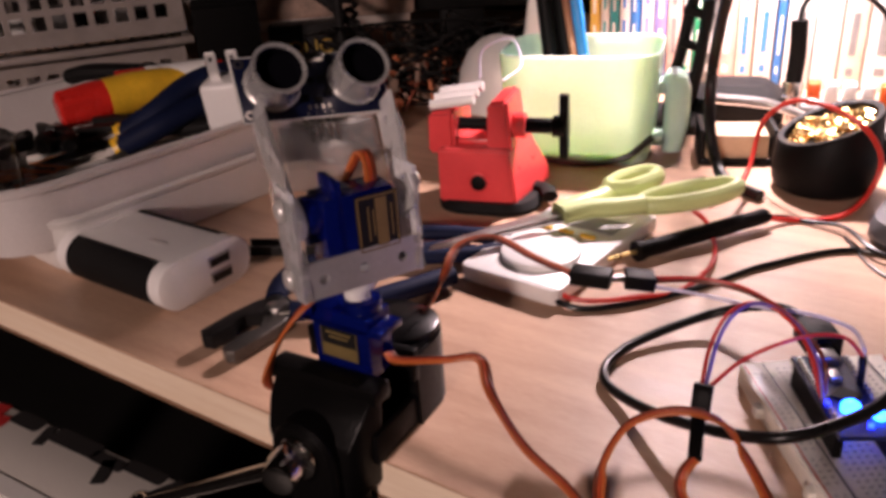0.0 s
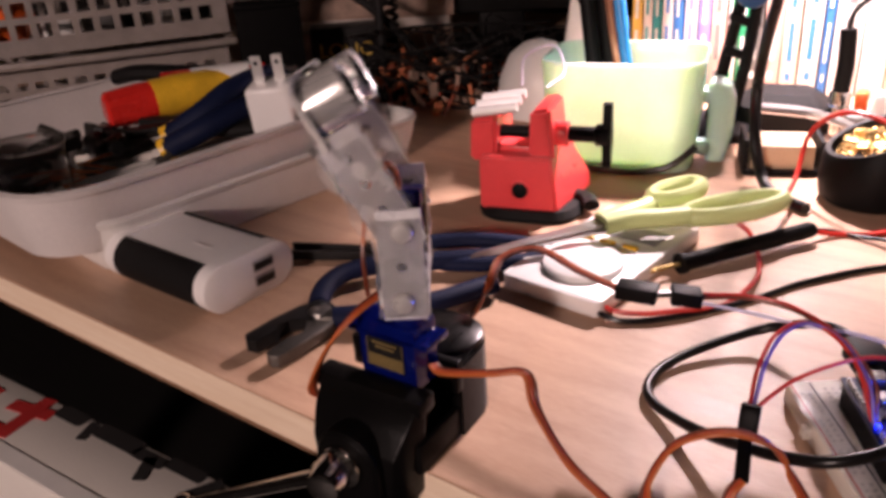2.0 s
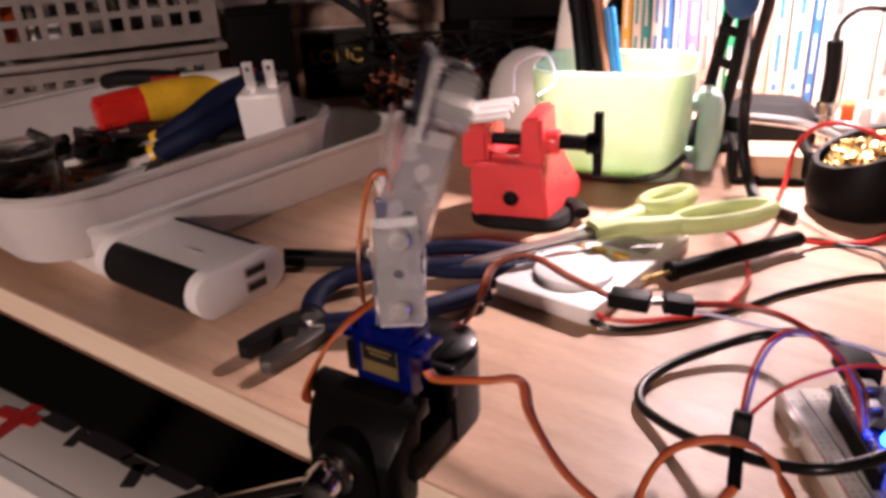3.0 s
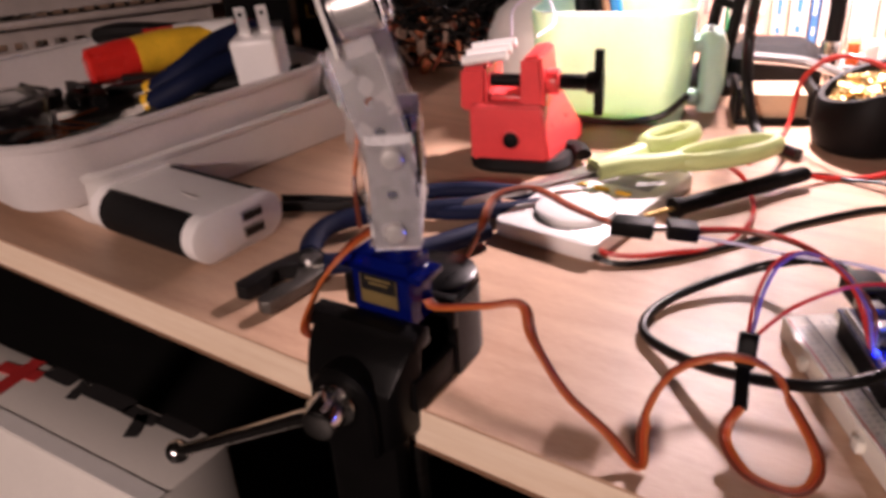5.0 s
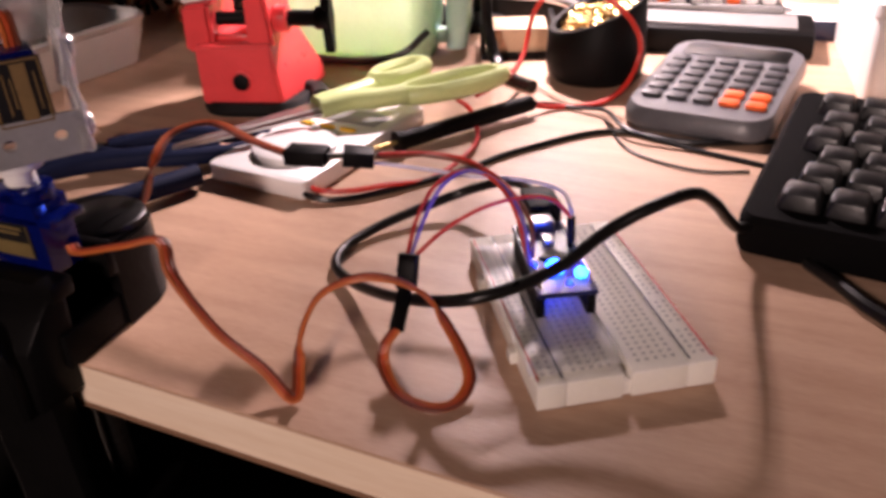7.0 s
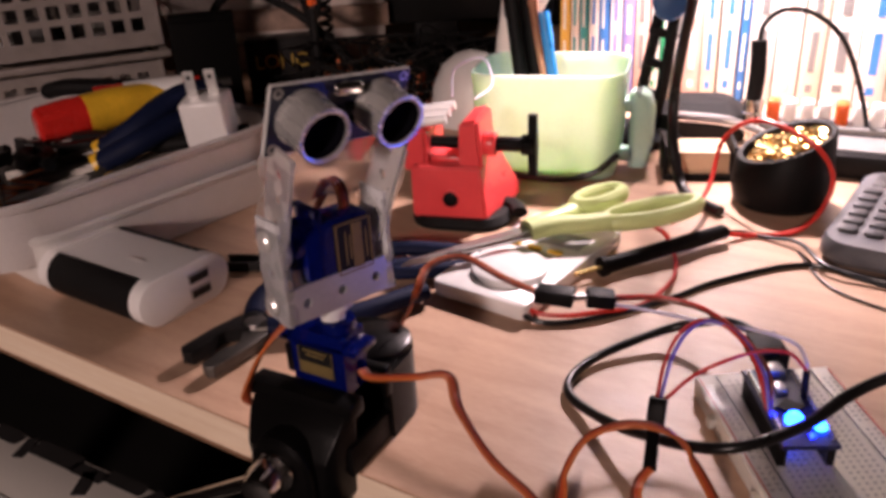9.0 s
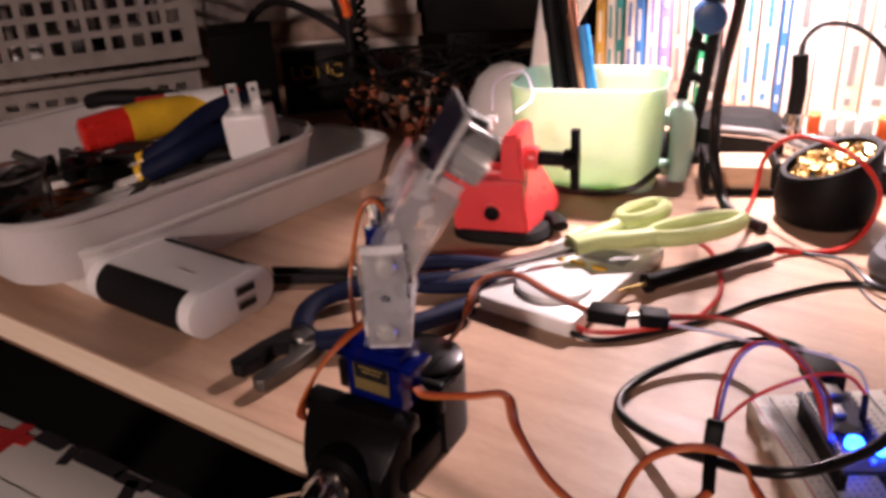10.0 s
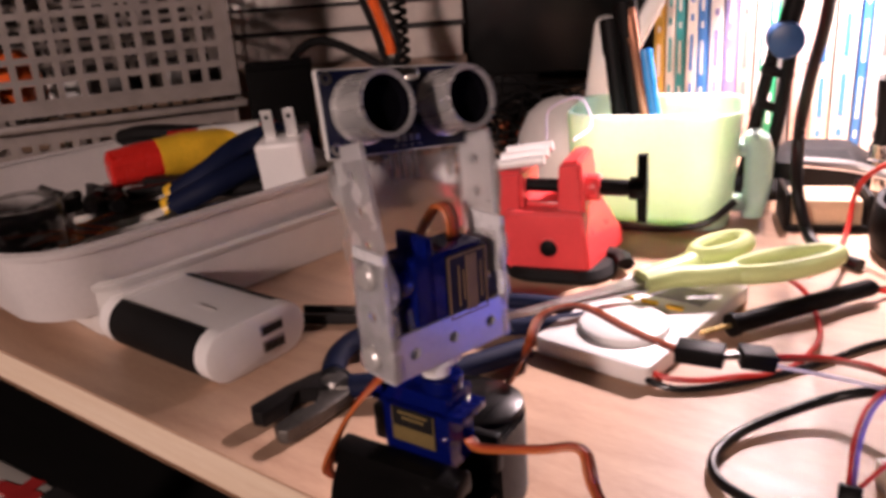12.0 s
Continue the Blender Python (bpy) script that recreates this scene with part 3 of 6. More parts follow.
# ---- things lying on the desk ----
def build_power_pack():
    p = thing("usb_power_pack", "white and black USB power pack with two ports", "power bank", pose(-0.2645, 0.0540, 0.0, 0, 0, -1))
    W, D, H = 0.080, 0.054, 0.0235

    def slab(w, d, h, x0):
        out = []
        n = 10
        for a in [radians(-90 + 180 * i / n) for i in range(n + 1)]:
            out.append((d / 2 - h / 2 + h / 2 * math.cos(a), h / 2 + h / 2 * math.sin(a)))
        for a in [radians(90 + 180 * i / n) for i in range(n + 1)]:
            out.append((-d / 2 + h / 2 + h / 2 * math.cos(a), h / 2 + h / 2 * math.sin(a)))
        return [[(x0 + s * w, y, z) for y, z in out] for s in (0, 1)]
    bm = bmesh.new()
    add_loft(bm, slab(W - 0.012, D - 0.0012, H - 0.0012, -W / 2 + 0.006), Matrix.Translation((0, 0, 0.0006)))
    part("body", bm, WHITE_PLASTIC, p)
    for x0, nm in ((-W / 2, "end_cap"), (W / 2 - 0.008, "end_cap")):
        a = slab(0.008, D, H, x0)
        inner = [[(x0 + dx, y * 0.96, H / 2 + (z - H / 2) * 0.93) for _, y, z in a[0]] for dx in (-0.0006, 0.0086)]
        bm = bmesh.new()
        add_loft(bm, [inner[0], a[0], a[1], inner[1]])
        part(nm, bm, WHITE_PLASTIC, p, "glossy white end cap")
    for side in (-1, 1):
        loops = []
        for x in (-W / 2 + 0.0082, W / 2 - 0.0082):
            pr = []
            for k in (1.0, 0.93):
                seq = [radians(78 - 156 * i / 12) for i in range(13)]
                if k < 1:
                    seq = list(reversed(seq))
                for a in seq:
                    r = H / 2 * k * 1.02
                    pr.append((x, side * (D / 2 - H / 2 + r * math.cos(a)), H / 2 + r * math.sin(a) * 0.99))
            loops.append(pr)
        bm = bmesh.new()
        add_loft(bm, loops)
        part("grip", bm, BLACK_RUBBER, p, "matt black rubber side grip")
    for z in (0.0078, 0.0157):
        port = part("port", bm_box((0.0012, 0.0125, 0.0055), pose(W / 2 + 0.0004, 0.008, z), 0.0004), STEEL, p, "steel framed USB port")
        part("tongue", bm_box((0.0012, 0.0108, 0.0036), pose(W / 2 + 0.0008, 0.008, z - 0.0004)), BLACK_GLOSS, port)
    bm = bmesh.new()
    add_box(bm, (0.012, 0.0012, 0.0002), pose(0.012, -0.004, H))
    part("print", bm, TRAY, p, "small faint grey print bar")


def build_pliers(name, label, m, grip, open_angle=16, scale=1.0, slim=1.0):
    p = thing(name, label, "pliers", m)
    for s in (-1, 1):
        rot = pose(0, 0, 0, 0, 0, s * open_angle / 2)
        bm = bmesh.new()
        jaw = [(0.004, s * 0.0005), (0.010, s * 0.0010), (0.035, s * 0.0014), (0.0365, s * 0.0065), (0.022, s * 0.0098), (0.008, s * 0.0105), (-0.004, s * 0.0095), (-0.014, s * 0.0095), (-0.018, s * 0.0040), (-0.008, -s * 0.0030), (0.0, -s * 0.0050)]
        jaw = [(x if x < 0.005 else x * (2.0 - slim), y if x < 0.005 else y * slim) for x, y in jaw]
        add_prism(bm, jaw if s > 0 else list(reversed(jaw)), 0.001, 0.0125 if slim == 1 else 0.007, rot, 0.0006)
        part("jaw", bm, DARK_JAW, p, "dark steel serrated jaw")
        bm = bmesh.new()
        pts = [rot @ Vector(q) for q in ((-0.014, s * 0.0065, 0.006), (-0.030, s * 0.0150, 0.0063), (-0.052, s * 0.0205, 0.0066), (-0.080, s * 0.0190, 0.0066), (-0.104, s * 0.0130, 0.0066))]
        add_tube(bm, pts, 0.0046, seg=12, n=6, flat=1.15)
        part("handle", bm, grip, p, "rubber dipped handle grip")
    part("pivot", bm_cyl(0.0048, 0.0128, pose(0, 0, 0.0064), 20, bevel=0.001), STEEL, p, "steel pivot rivet")
    p.scale = (scale,) * 3
    return p


def build_open_pliers():
    p = thing("pliers", "open combination pliers with navy blue grips", "pliers", pose(-0.176, 0.049, 0.0))
    for z0, z1, mt, jaw, grip in (
            (0.0020, 0.0085, DARK_JAW, [(-0.0165, -0.0300), (-0.0120, -0.0325), (-0.0070, -0.0315), (-0.0062, -0.0215), (-0.0085, -0.0170), (-0.0082, -0.0115), (-0.0045, -0.0080), (0.0005, -0.0050), (0.0050, 0.0015), (0.0030, 0.0080), (-0.0040, 0.0105), (-0.0100, 0.0080), (-0.0140, 0.0000), (-0.0165, -0.0120)],
             [(-0.0060, 0.006, 0.0068), (-0.0115, 0.013, 0.0070), (-0.0165, 0.024, 0.0075), (-0.0160, 0.038, 0.0078), (-0.0040, 0.056, 0.0072), (0.0160, 0.072, 0.0068), (0.0400, 0.092, 0.0066)]),
            (0.0012, 0.0072, TOOL_STEEL, [(0.0030, -0.0335), (0.0075, -0.0350), (0.0110, -0.0335), (0.0125, -0.0170), (0.0120, -0.0040), (0.0090, 0.0060), (0.0010, 0.0090), (-0.0050, 0.0030), (-0.0040, -0.0040), (0.0010, -0.0085), (0.0042, -0.0125), (0.0045, -0.0175), (0.0022, -0.0215)],
             [(0.0060, 0.003, 0.0062), (0.0140, 0.009, 0.0064), (0.0260, 0.019, 0.0068), (0.0370, 0.036, 0.0068), (0.0500, 0.064, 0.0064)])):
        bm = bmesh.new()
        add_prism(bm, [(x * 0.86, y) for x, y in jaw], z0, z1, None, 0.0009)
        part("jaw", bm, mt, p, "worn blackened steel jaw")
        part("handle", bm_tube(grip, 0.0046, seg=12, n=6, flat=1.1), BLUE_GRIP, p, "navy rubber dipped handle grip")
        a, b = Vector(grip[0]), Vector(grip[1])
        part("shank", bm_tube([a - (b - a) * 0.5, a, a + (b - a) * 0.3], 0.0036, seg=10, smooth=False, flat=1.3), mt, p)
    part("pivot", bm_cyl(0.0050, 0.0088, pose(0, 0.001, 0.0052), 20, bevel=0.001), STEEL, p, "steel pivot rivet")


def build_timer():
    w, d, h = 0.053, 0.100, 0.0088
    p = thing("white_gadget", "flat white plastic gadget with a round dial", "timer", pose(-0.0965, 0.1675, 0.0, 0, 0, -5))
    bm = bm_prism(rounded(w, d, 0.004), 0.0005, h, None, 0.0012)
    part("case", bm, WHITE_PLASTIC, p)
    bm = bmesh.new()
    n = 60
    add_loft(bm, [[((r + (0.0003 if i % 2 else 0)) * math.cos(2 * math.pi * i / n), (r + (0.0003 if i % 2 else 0)) * math.sin(2 * math.pi * i / n), z) for i in range(n)] for r, z in ((0.0185, h), (0.0185, h + 0.0028), (0.0172, h + 0.0036))])
    part("dial", bm, WHITE_PLASTIC, p, "ribbed white round dial", pose(0.001, -0.022, 0))
    part("display", bm_box((0.034, 0.016, 0.0006), pose(0.002, 0.022, h + 0.0002), 0.0002), GREY_CALC, p, "grey display window")
    for k, x in enumerate((-0.014, -0.002, 0.010)):
        bm = bm_prism(rounded(0.0085, 0.0030, 0.0014), h, h + 0.0012, pose(x, 0.006, 0), 0.0003)
        part("button", bm, YELLOW, p, "small amber button")
    part("slot", bm_box((0.0008, 0.007, 0.002), pose(-w / 2, -0.034, 0.006)), GREY_CALC, p)


def ring_loop(cx, cy, rx, ry, n=28, rot=0.0):
    out = []
    for i in range(n):
        a = 2 * math.pi * i / n
        x, y = rx * math.cos(a), ry * math.sin(a)
        out.append((cx + x * math.cos(rot) - y * math.sin(rot), cy + x * math.sin(rot) + y * math.cos(rot)))
    return out


def build_scissors():
    s = thing("scissors", "lime green handled scissors lying across the white gadget", "scissors", pose(-0.098, 0.178, 0.018, 0, -2, 55))
    for k in (-1, 1):
        bm = bmesh.new()
        add_prism(bm, [(-0.075, 0.0006 * k), (-0.072, 0.0018 * k), (-0.01, 0.0055 * k), (0.004, 0.0050 * k), (0.004, -0.0030 * k)][:: k], -0.0008 + 0.0011 * k, 0.0004 + 0.0011 * k, pose(0, 0, 0, 0, 0, 1.5 * k))
        part("blade", bm, STEEL, s, "bright steel blade")
    for cx, cy, rx, ry, rot, off in ((0.060, -0.014, 0.031, 0.0125, -0.12, 0.0), (0.044, 0.0115, 0.020, 0.0115, 0.18, 0.003)):
        bm = bmesh.new()
        n = 30
        loops = []
        for k in range(10):
            a = 2 * math.pi * k / 10
            dr, dz = 0.0044 * math.cos(a), 0.0046 * math.sin(a)
            loops.append([(x, y, dz + off) for x, y in ring_loop(cx, cy, rx - 0.0045 + dr, ry - 0.0045 + dr, n, rot)])
        loops.append(loops[0])
        add_loft(bm, loops, None, (False, False))
        bmesh.ops.remove_doubles(bm, verts=bm.verts[:], dist=1e-6)
        part("finger_loop", bm, GREEN_SOFT, s, "lime green plastic finger loop")
    for y0, y1, x1 in ((-0.004, -0.013, 0.034), (0.003, 0.0080, 0.026)):
        part("shank", bm_tube([(-0.006, y0 * 0.6, 0.001), (0.008, y0, 0.0015), (0.020, (y0 + y1) / 2, 0.001), (x1, y1, 0.001)], 0.0048, seg=12, n=6, flat=1.2), GREEN_SOFT, s, "lime green plastic shank")
    part("screw", bm_cyl(0.0032, 0.007, pose(0, 0, 0.001), 16, bevel=0.0006), STEEL, s)


def cable(name, pts, r, material, label, category="cable", n=8, seg=10):
    return solo(name, bm_tube(pts, r, n=n, seg=seg), material, label, category)


def build_probe():
    p = thing("probe", "black test probe with a bare metal tip", "test probe")
    a, b = Vector((-0.066, 0.168, 0.0055)), Vector((-0.020, 0.240, 0.0065))
    d = (b - a).normalized()
    part("tip", bm_tube([a - d * 0.008, a + d * 0.002, a + d * 0.008], 0.0011, seg=8, smooth=False), GOLD, p, "bare brass tip")
    part("barrel", bm_tube([a + d * 0.008, a + d * 0.014, a + d * 0.03, b - d * 0.02, b - d * 0.002, b], 0.0042, seg=14, n=4), BLACK_PLASTIC, p)
    part("collar", bm_tube([a + d * 0.0075, a + d * 0.0105], 0.0052, seg=14, smooth=False), BLACK_PLASTIC, p)


def build_red_vise():
    v = thing("toy_vise", "small red plastic suction vise with a black base", "hobby vise", pose(-0.1690, 0.2180, 0.0, 0, 0, 16))
    # black suction base with a raised rim and a lever at the back
    bm = bmesh.new()
    add_loft(bm, [[(x * a + 0.003, y * b, z) for x, y in rounded(0.050, 0.052, 0.016, 6)] for a, b, z in ((1.10, 1.04, 0.0), (1.12, 1.06, 0.0025), (1.02, 0.98, 0.006))])
    part("base", bm, BLACK_RUBBER, v, "black rubber base")
    part("lever", bm_tube([(0.020, 0.006, 0.006), (0.031, 0.000, 0.0065), (0.036, -0.010, 0.006)], 0.0032, seg=10, n=5, flat=1.4), BLACK_PLASTIC, v, "black suction lever")
    # body: upright front, flank that slopes out to the foot
    bm = bmesh.new()
    add_loft(bm, [[(-0.0215, -0.0225, z), (x1, -0.0225 + lean, z), (x2, 0.0220, z), (-0.0215, 0.0220, z)] for x1, x2, lean, z in ((0.0200, 0.0300, 0.0, 0.005), (0.0195, 0.0290, 0.0, 0.014), (0.0175, 0.0215, 0.001, 0.026), (0.0165, 0.0175, 0.002, 0.034))])
    bmesh.ops.bevel(bm, geom=[e for e in bm.edges if e.calc_length() > 0.012 or abs(e.verts[0].co.z - e.verts[1].co.z) > 0.004], offset=0.0012, segments=2, affect="EDGES")
    part("body", bm, RED_PLASTIC, v)
    part("button_ring", bm_lathe([(0.0044, 0.0), (0.0054, 0.0), (0.0054, 0.0010), (0.0044, 0.0012)], pose(0.0005, -0.0222, 0.0165, 90), 22, False), RED_PLASTIC, v)
    part("release_button", bm_cyl(0.0042, 0.004, pose(0.0005, -0.0222, 0.0165, 90), 20, bevel=0.001), BLACK_PLASTIC, v, "round black button")
    # sliding jaw with its overhang, fixed jaw with a slanted top
    for nm, outline in (("jaw", ((-0.0285, 0.029), (-0.0135, 0.031), (-0.0135, 0.0530), (-0.0275, 0.0515))), ("jaw", ((0.0035, 0.031), (0.0175, 0.031), (0.0150, 0.0590), (0.0045, 0.0570)))):
        bm = bmesh.new()
        add_loft(bm, [[(x, y, z) for x, z in outline] for y in (-0.0165, 0.0170)])
        bmesh.ops.bevel(bm, geom=bm.edges[:], offset=0.0018, segments=2, affect="EDGES")
        part(nm, bm, RED_PLASTIC, v, "red plastic jaw")
    bm = bmesh.new()
    add_box(bm, (0.022, 0.022, 0.003), pose(-0.005, 0, 0.0350), 0.0008)
    part("slide", bm, RED_PLASTIC, v)
    for y, z in ((-0.0125, 0.0545), (-0.0040, 0.0560), (0.0060, 0.0570)):
        part("jaw_pad", bm_tube([(-0.0270, y, z), (-0.0150, y + 0.001, z + 0.0016), (-0.0035, y + 0.002, z + 0.0030)], 0.0026, seg=10, smooth=False), WHITE_PLASTIC, v, "pale jaw pad strip")
    part("lead_screw", bm_cyl(0.0034, 0.036, pose(-0.004, -0.006, 0.0435, 0, 90), 16), BLACK_PLASTIC, v, "black threaded spindle")
    part("collar", bm_cyl(0.0066, 0.007, pose(0.0195, -0.006, 0.0435, 0, 90), 18, bevel=0.001), RED_PLASTIC, v)
    bm = bmesh.new()
    add_cyl(bm, 0.0040, 0.016, pose(0.030, -0.006, 0.0435, 0, 90), 16, bevel=0.0008)
    add_cyl(bm, 0.0056, 0.007, pose(0.0400, -0.006, 0.0435, 0, 90), 16, bevel=0.0008)
    add_loft(bm, [[(0.0425 + dx, -0.006 + dy, 0.0435 + z) for dx, dy in ((-0.0022, -w), (0.0022, -w), (0.0022, w), (-0.0022, w))] for z, w in ((-0.0165, 0.0022), (-0.010, 0.0026), (0.0, 0.0046), (0.010, 0.0026), (0.0165, 0.0022))], pose(0, 0, 0))
    part("knob", bm, BLACK_PLASTIC, v, "black wing knob")
    v.scale = (1.06,) * 3


def build_cup():
    c = thing("green_cup", "translucent lime green square plastic mug holding pens", "mug", pose(-0.1570, 0.3200, 0.0, 0, 0, 16))
    W, D, H = 0.100, 0.072, 0.070
    prof = [(0.84, 0.0), (0.89, 0.0015), (0.91, 0.006), (0.955, 0.03), (0.985, H - 0.010), (0.998, H - 0.004), (1.0, H - 0.002), (0.99, H), (0.97, H - 0.001), (0.955, H - 0.010), (0.925, 0.03), (0.87, 0.008), (0.80, 0.006)]
    bm = bmesh.new()
    add_loft(bm, [[(x * k, y * k, z) for x, y in rounded(W, D, 0.016, 6)] for k, z in prof])
    part("body", bm, GREEN_CUP, c)
    bm = bmesh.new()
    add_loft(bm, [[(x + dx, y, z) for x, y in rounded(w, 0.020, 0.006)] for w, dx, z in ((0.012, 0.058, 0.003), (0.016, 0.060, 0.02), (0.016, 0.060, 0.042), (0.014, 0.058, 0.051), (0.008, 0.057, 0.0535))])
    add_box(bm, (0.022, 0.016, 0.009), pose(0.047, 0, 0.044), 0.003)
    add_box(bm, (0.022, 0.016, 0.008), pose(0.045, 0, 0.010), 0.003)
    part("handle", bm, GREEN_CUP, c)


def build_pen(name, label, base, top, r, material, cap=None, category="pen"):
    p = thing(name, label, category)
    a, b = Vector(base), Vector(top)
    d = (b - a).normalized()
    part("barrel", bm_tube([a, a + d * 0.002, b - d * 0.03, b - d * 0.001, b], r, seg=12, n=3), material, p)
    part("cap", bm_tube([b - d * 0.02, b - d * 0.001, b + d * 0.001], r * 1.15, seg=12, smooth=False), cap or material, p)


def build_sponge_cup():
    p = thing("tip_cleaner", "black round tip cleaner filled with brass wool", "tip cleaner", pose(-0.006, 0.313, 0.0, 0, 0, 30))
    bm = bmesh.new()
    n = 40
    loops = []
    for r, z, tilt in ((0.0235, 0.0, 0), (0.0265, 0.003, 0), (0.0280, 0.012, 0.0), (0.0266, 0.036, 0.36), (0.0256, 0.0375, 0.38), (0.0228, 0.037, 0.38), (0.0215, 0.028, 0.36)):
        loops.append([(r * math.cos(2 * math.pi * i / n), r * math.sin(2 * math.pi * i / n), z + tilt * r * math.cos(2 * math.pi * i / n)) for i in range(n)])
    add_loft(bm, loops)
    part("holder", bm, BLACK_PLASTIC, p, "moulded black holder")
    rnd = random.Random(4)
    bm = bmesh.new()
    for k in range(150):
        a, r = rnd.uniform(0, 6.28), 0.019 * math.sqrt(rnd.random())
        x, y = r * math.cos(a), r * math.sin(a)
        z = 0.0325 + 0.38 * x + rnd.uniform(0, 0.005) - 6 * r * r
        q = Vector((x, y, z))
        pts = [q + Vector((rnd.uniform(-1, 1), rnd.uniform(-1, 1), rnd.uniform(-0.4, 0.5))) * 0.0042 for _ in range(4)]
        add_tube(bm, pts, 0.0006, seg=4, n=3, flat=1.8)
    part("brass_wool", bm, BRASS, p, "shiny curled brass wool")


def build_calculator():
    p = thing("calculator", "dark grey plastic calculator with rows of keys", "calculator", pose(0.0655, 0.286, 0.0, 0, 0, -6))
    bm = bmesh.new()
    add_loft(bm, [[(x * a, y * a, z + 0.06 * y) for x, y in rounded(0.070, 0.104, 0.014)] for a, z in ((0.96, 0.0032), (1.0, 0.006), (1.0, 0.010), (0.95, 0.0145))])
    part("case", bm, CALC_CASE, p, "dark grey case")
    part("display", bm_box((0.054, 0.018, 0.001), pose(0, 0.036, 0.0168, 3.4), 0.0003), BLACK_GLOSS, p, "dark display window")
    bm0 = bmesh.new()
    add_prism(bm0, rounded(0.0092, 0.0068, 0.0018, 3), 0, 0.0022, None, 0.0005)
    key = mesh_of("key", bm0, CALC_KEY)
    bm1 = bmesh.new()
    add_prism(bm1, rounded(0.0092, 0.0068, 0.0018, 3), 0, 0.0022, None, 0.0005)
    okey = mesh_of("orange_key", bm1, ORANGE)
    for r in range(6):
        for c in range(5):
            k = new("key", okey if (r >= 4 and c >= 3) else key)
            k.parent = p
            y = 0.018 - r * 0.0102
            k.matrix_basis = pose(-0.0245 + c * 0.01225, y, 0.0143 + 0.06 * y, 3.4)


def build_keyboard():
    K = pose(0.0915, 0.1345, 0.0, 0, 0, -6)
    p = thing("keyboard", "black computer keyboard with worn keycaps", "keyboard", K)
    W, D = 0.36, 0.116
    bm = bmesh.new()
    add_loft(bm, [[(W / 2 + x * a, D / 2 + y * b, z0 + (zt * (0.5 + y / D) if zt else 0)) for x, y in rounded(W, D, 0.005)] for a, b, z0, zt in ((0.995, 0.985, 0.001, 0), (1, 1, 0.004, 0), (1, 1, 0.0135, 0.008), (0.99, 0.975, 0.0155, 0.008))])
    part("case", bm, KEY_CASE, p)
    bm0 = bmesh.new()
    add_loft(bm0, [[(x * a, y * a, z) for x, y in rounded(0.0138, 0.0142, 0.0016, 3)] for a, z in ((1, 0), (0.98, 0.0022), (0.80, 0.0058), (0.74, 0.0061))])
    cap_mesh = mesh_of("keycap", bm0, KEYCAP)
    for r in range(6):
        for c in range(21):
            k = new("keycap", cap_mesh)
            k.parent = p
            y = 0.0165 + r * 0.0160 + (0.003 if r == 5 else 0)
            x = 0.0175 + c * 0.0153 + (0.0035 * (r % 3) if r < 5 else 0)
            k.matrix_basis = pose(x, y, 0.0148 + 0.008 * (y / D), 3)


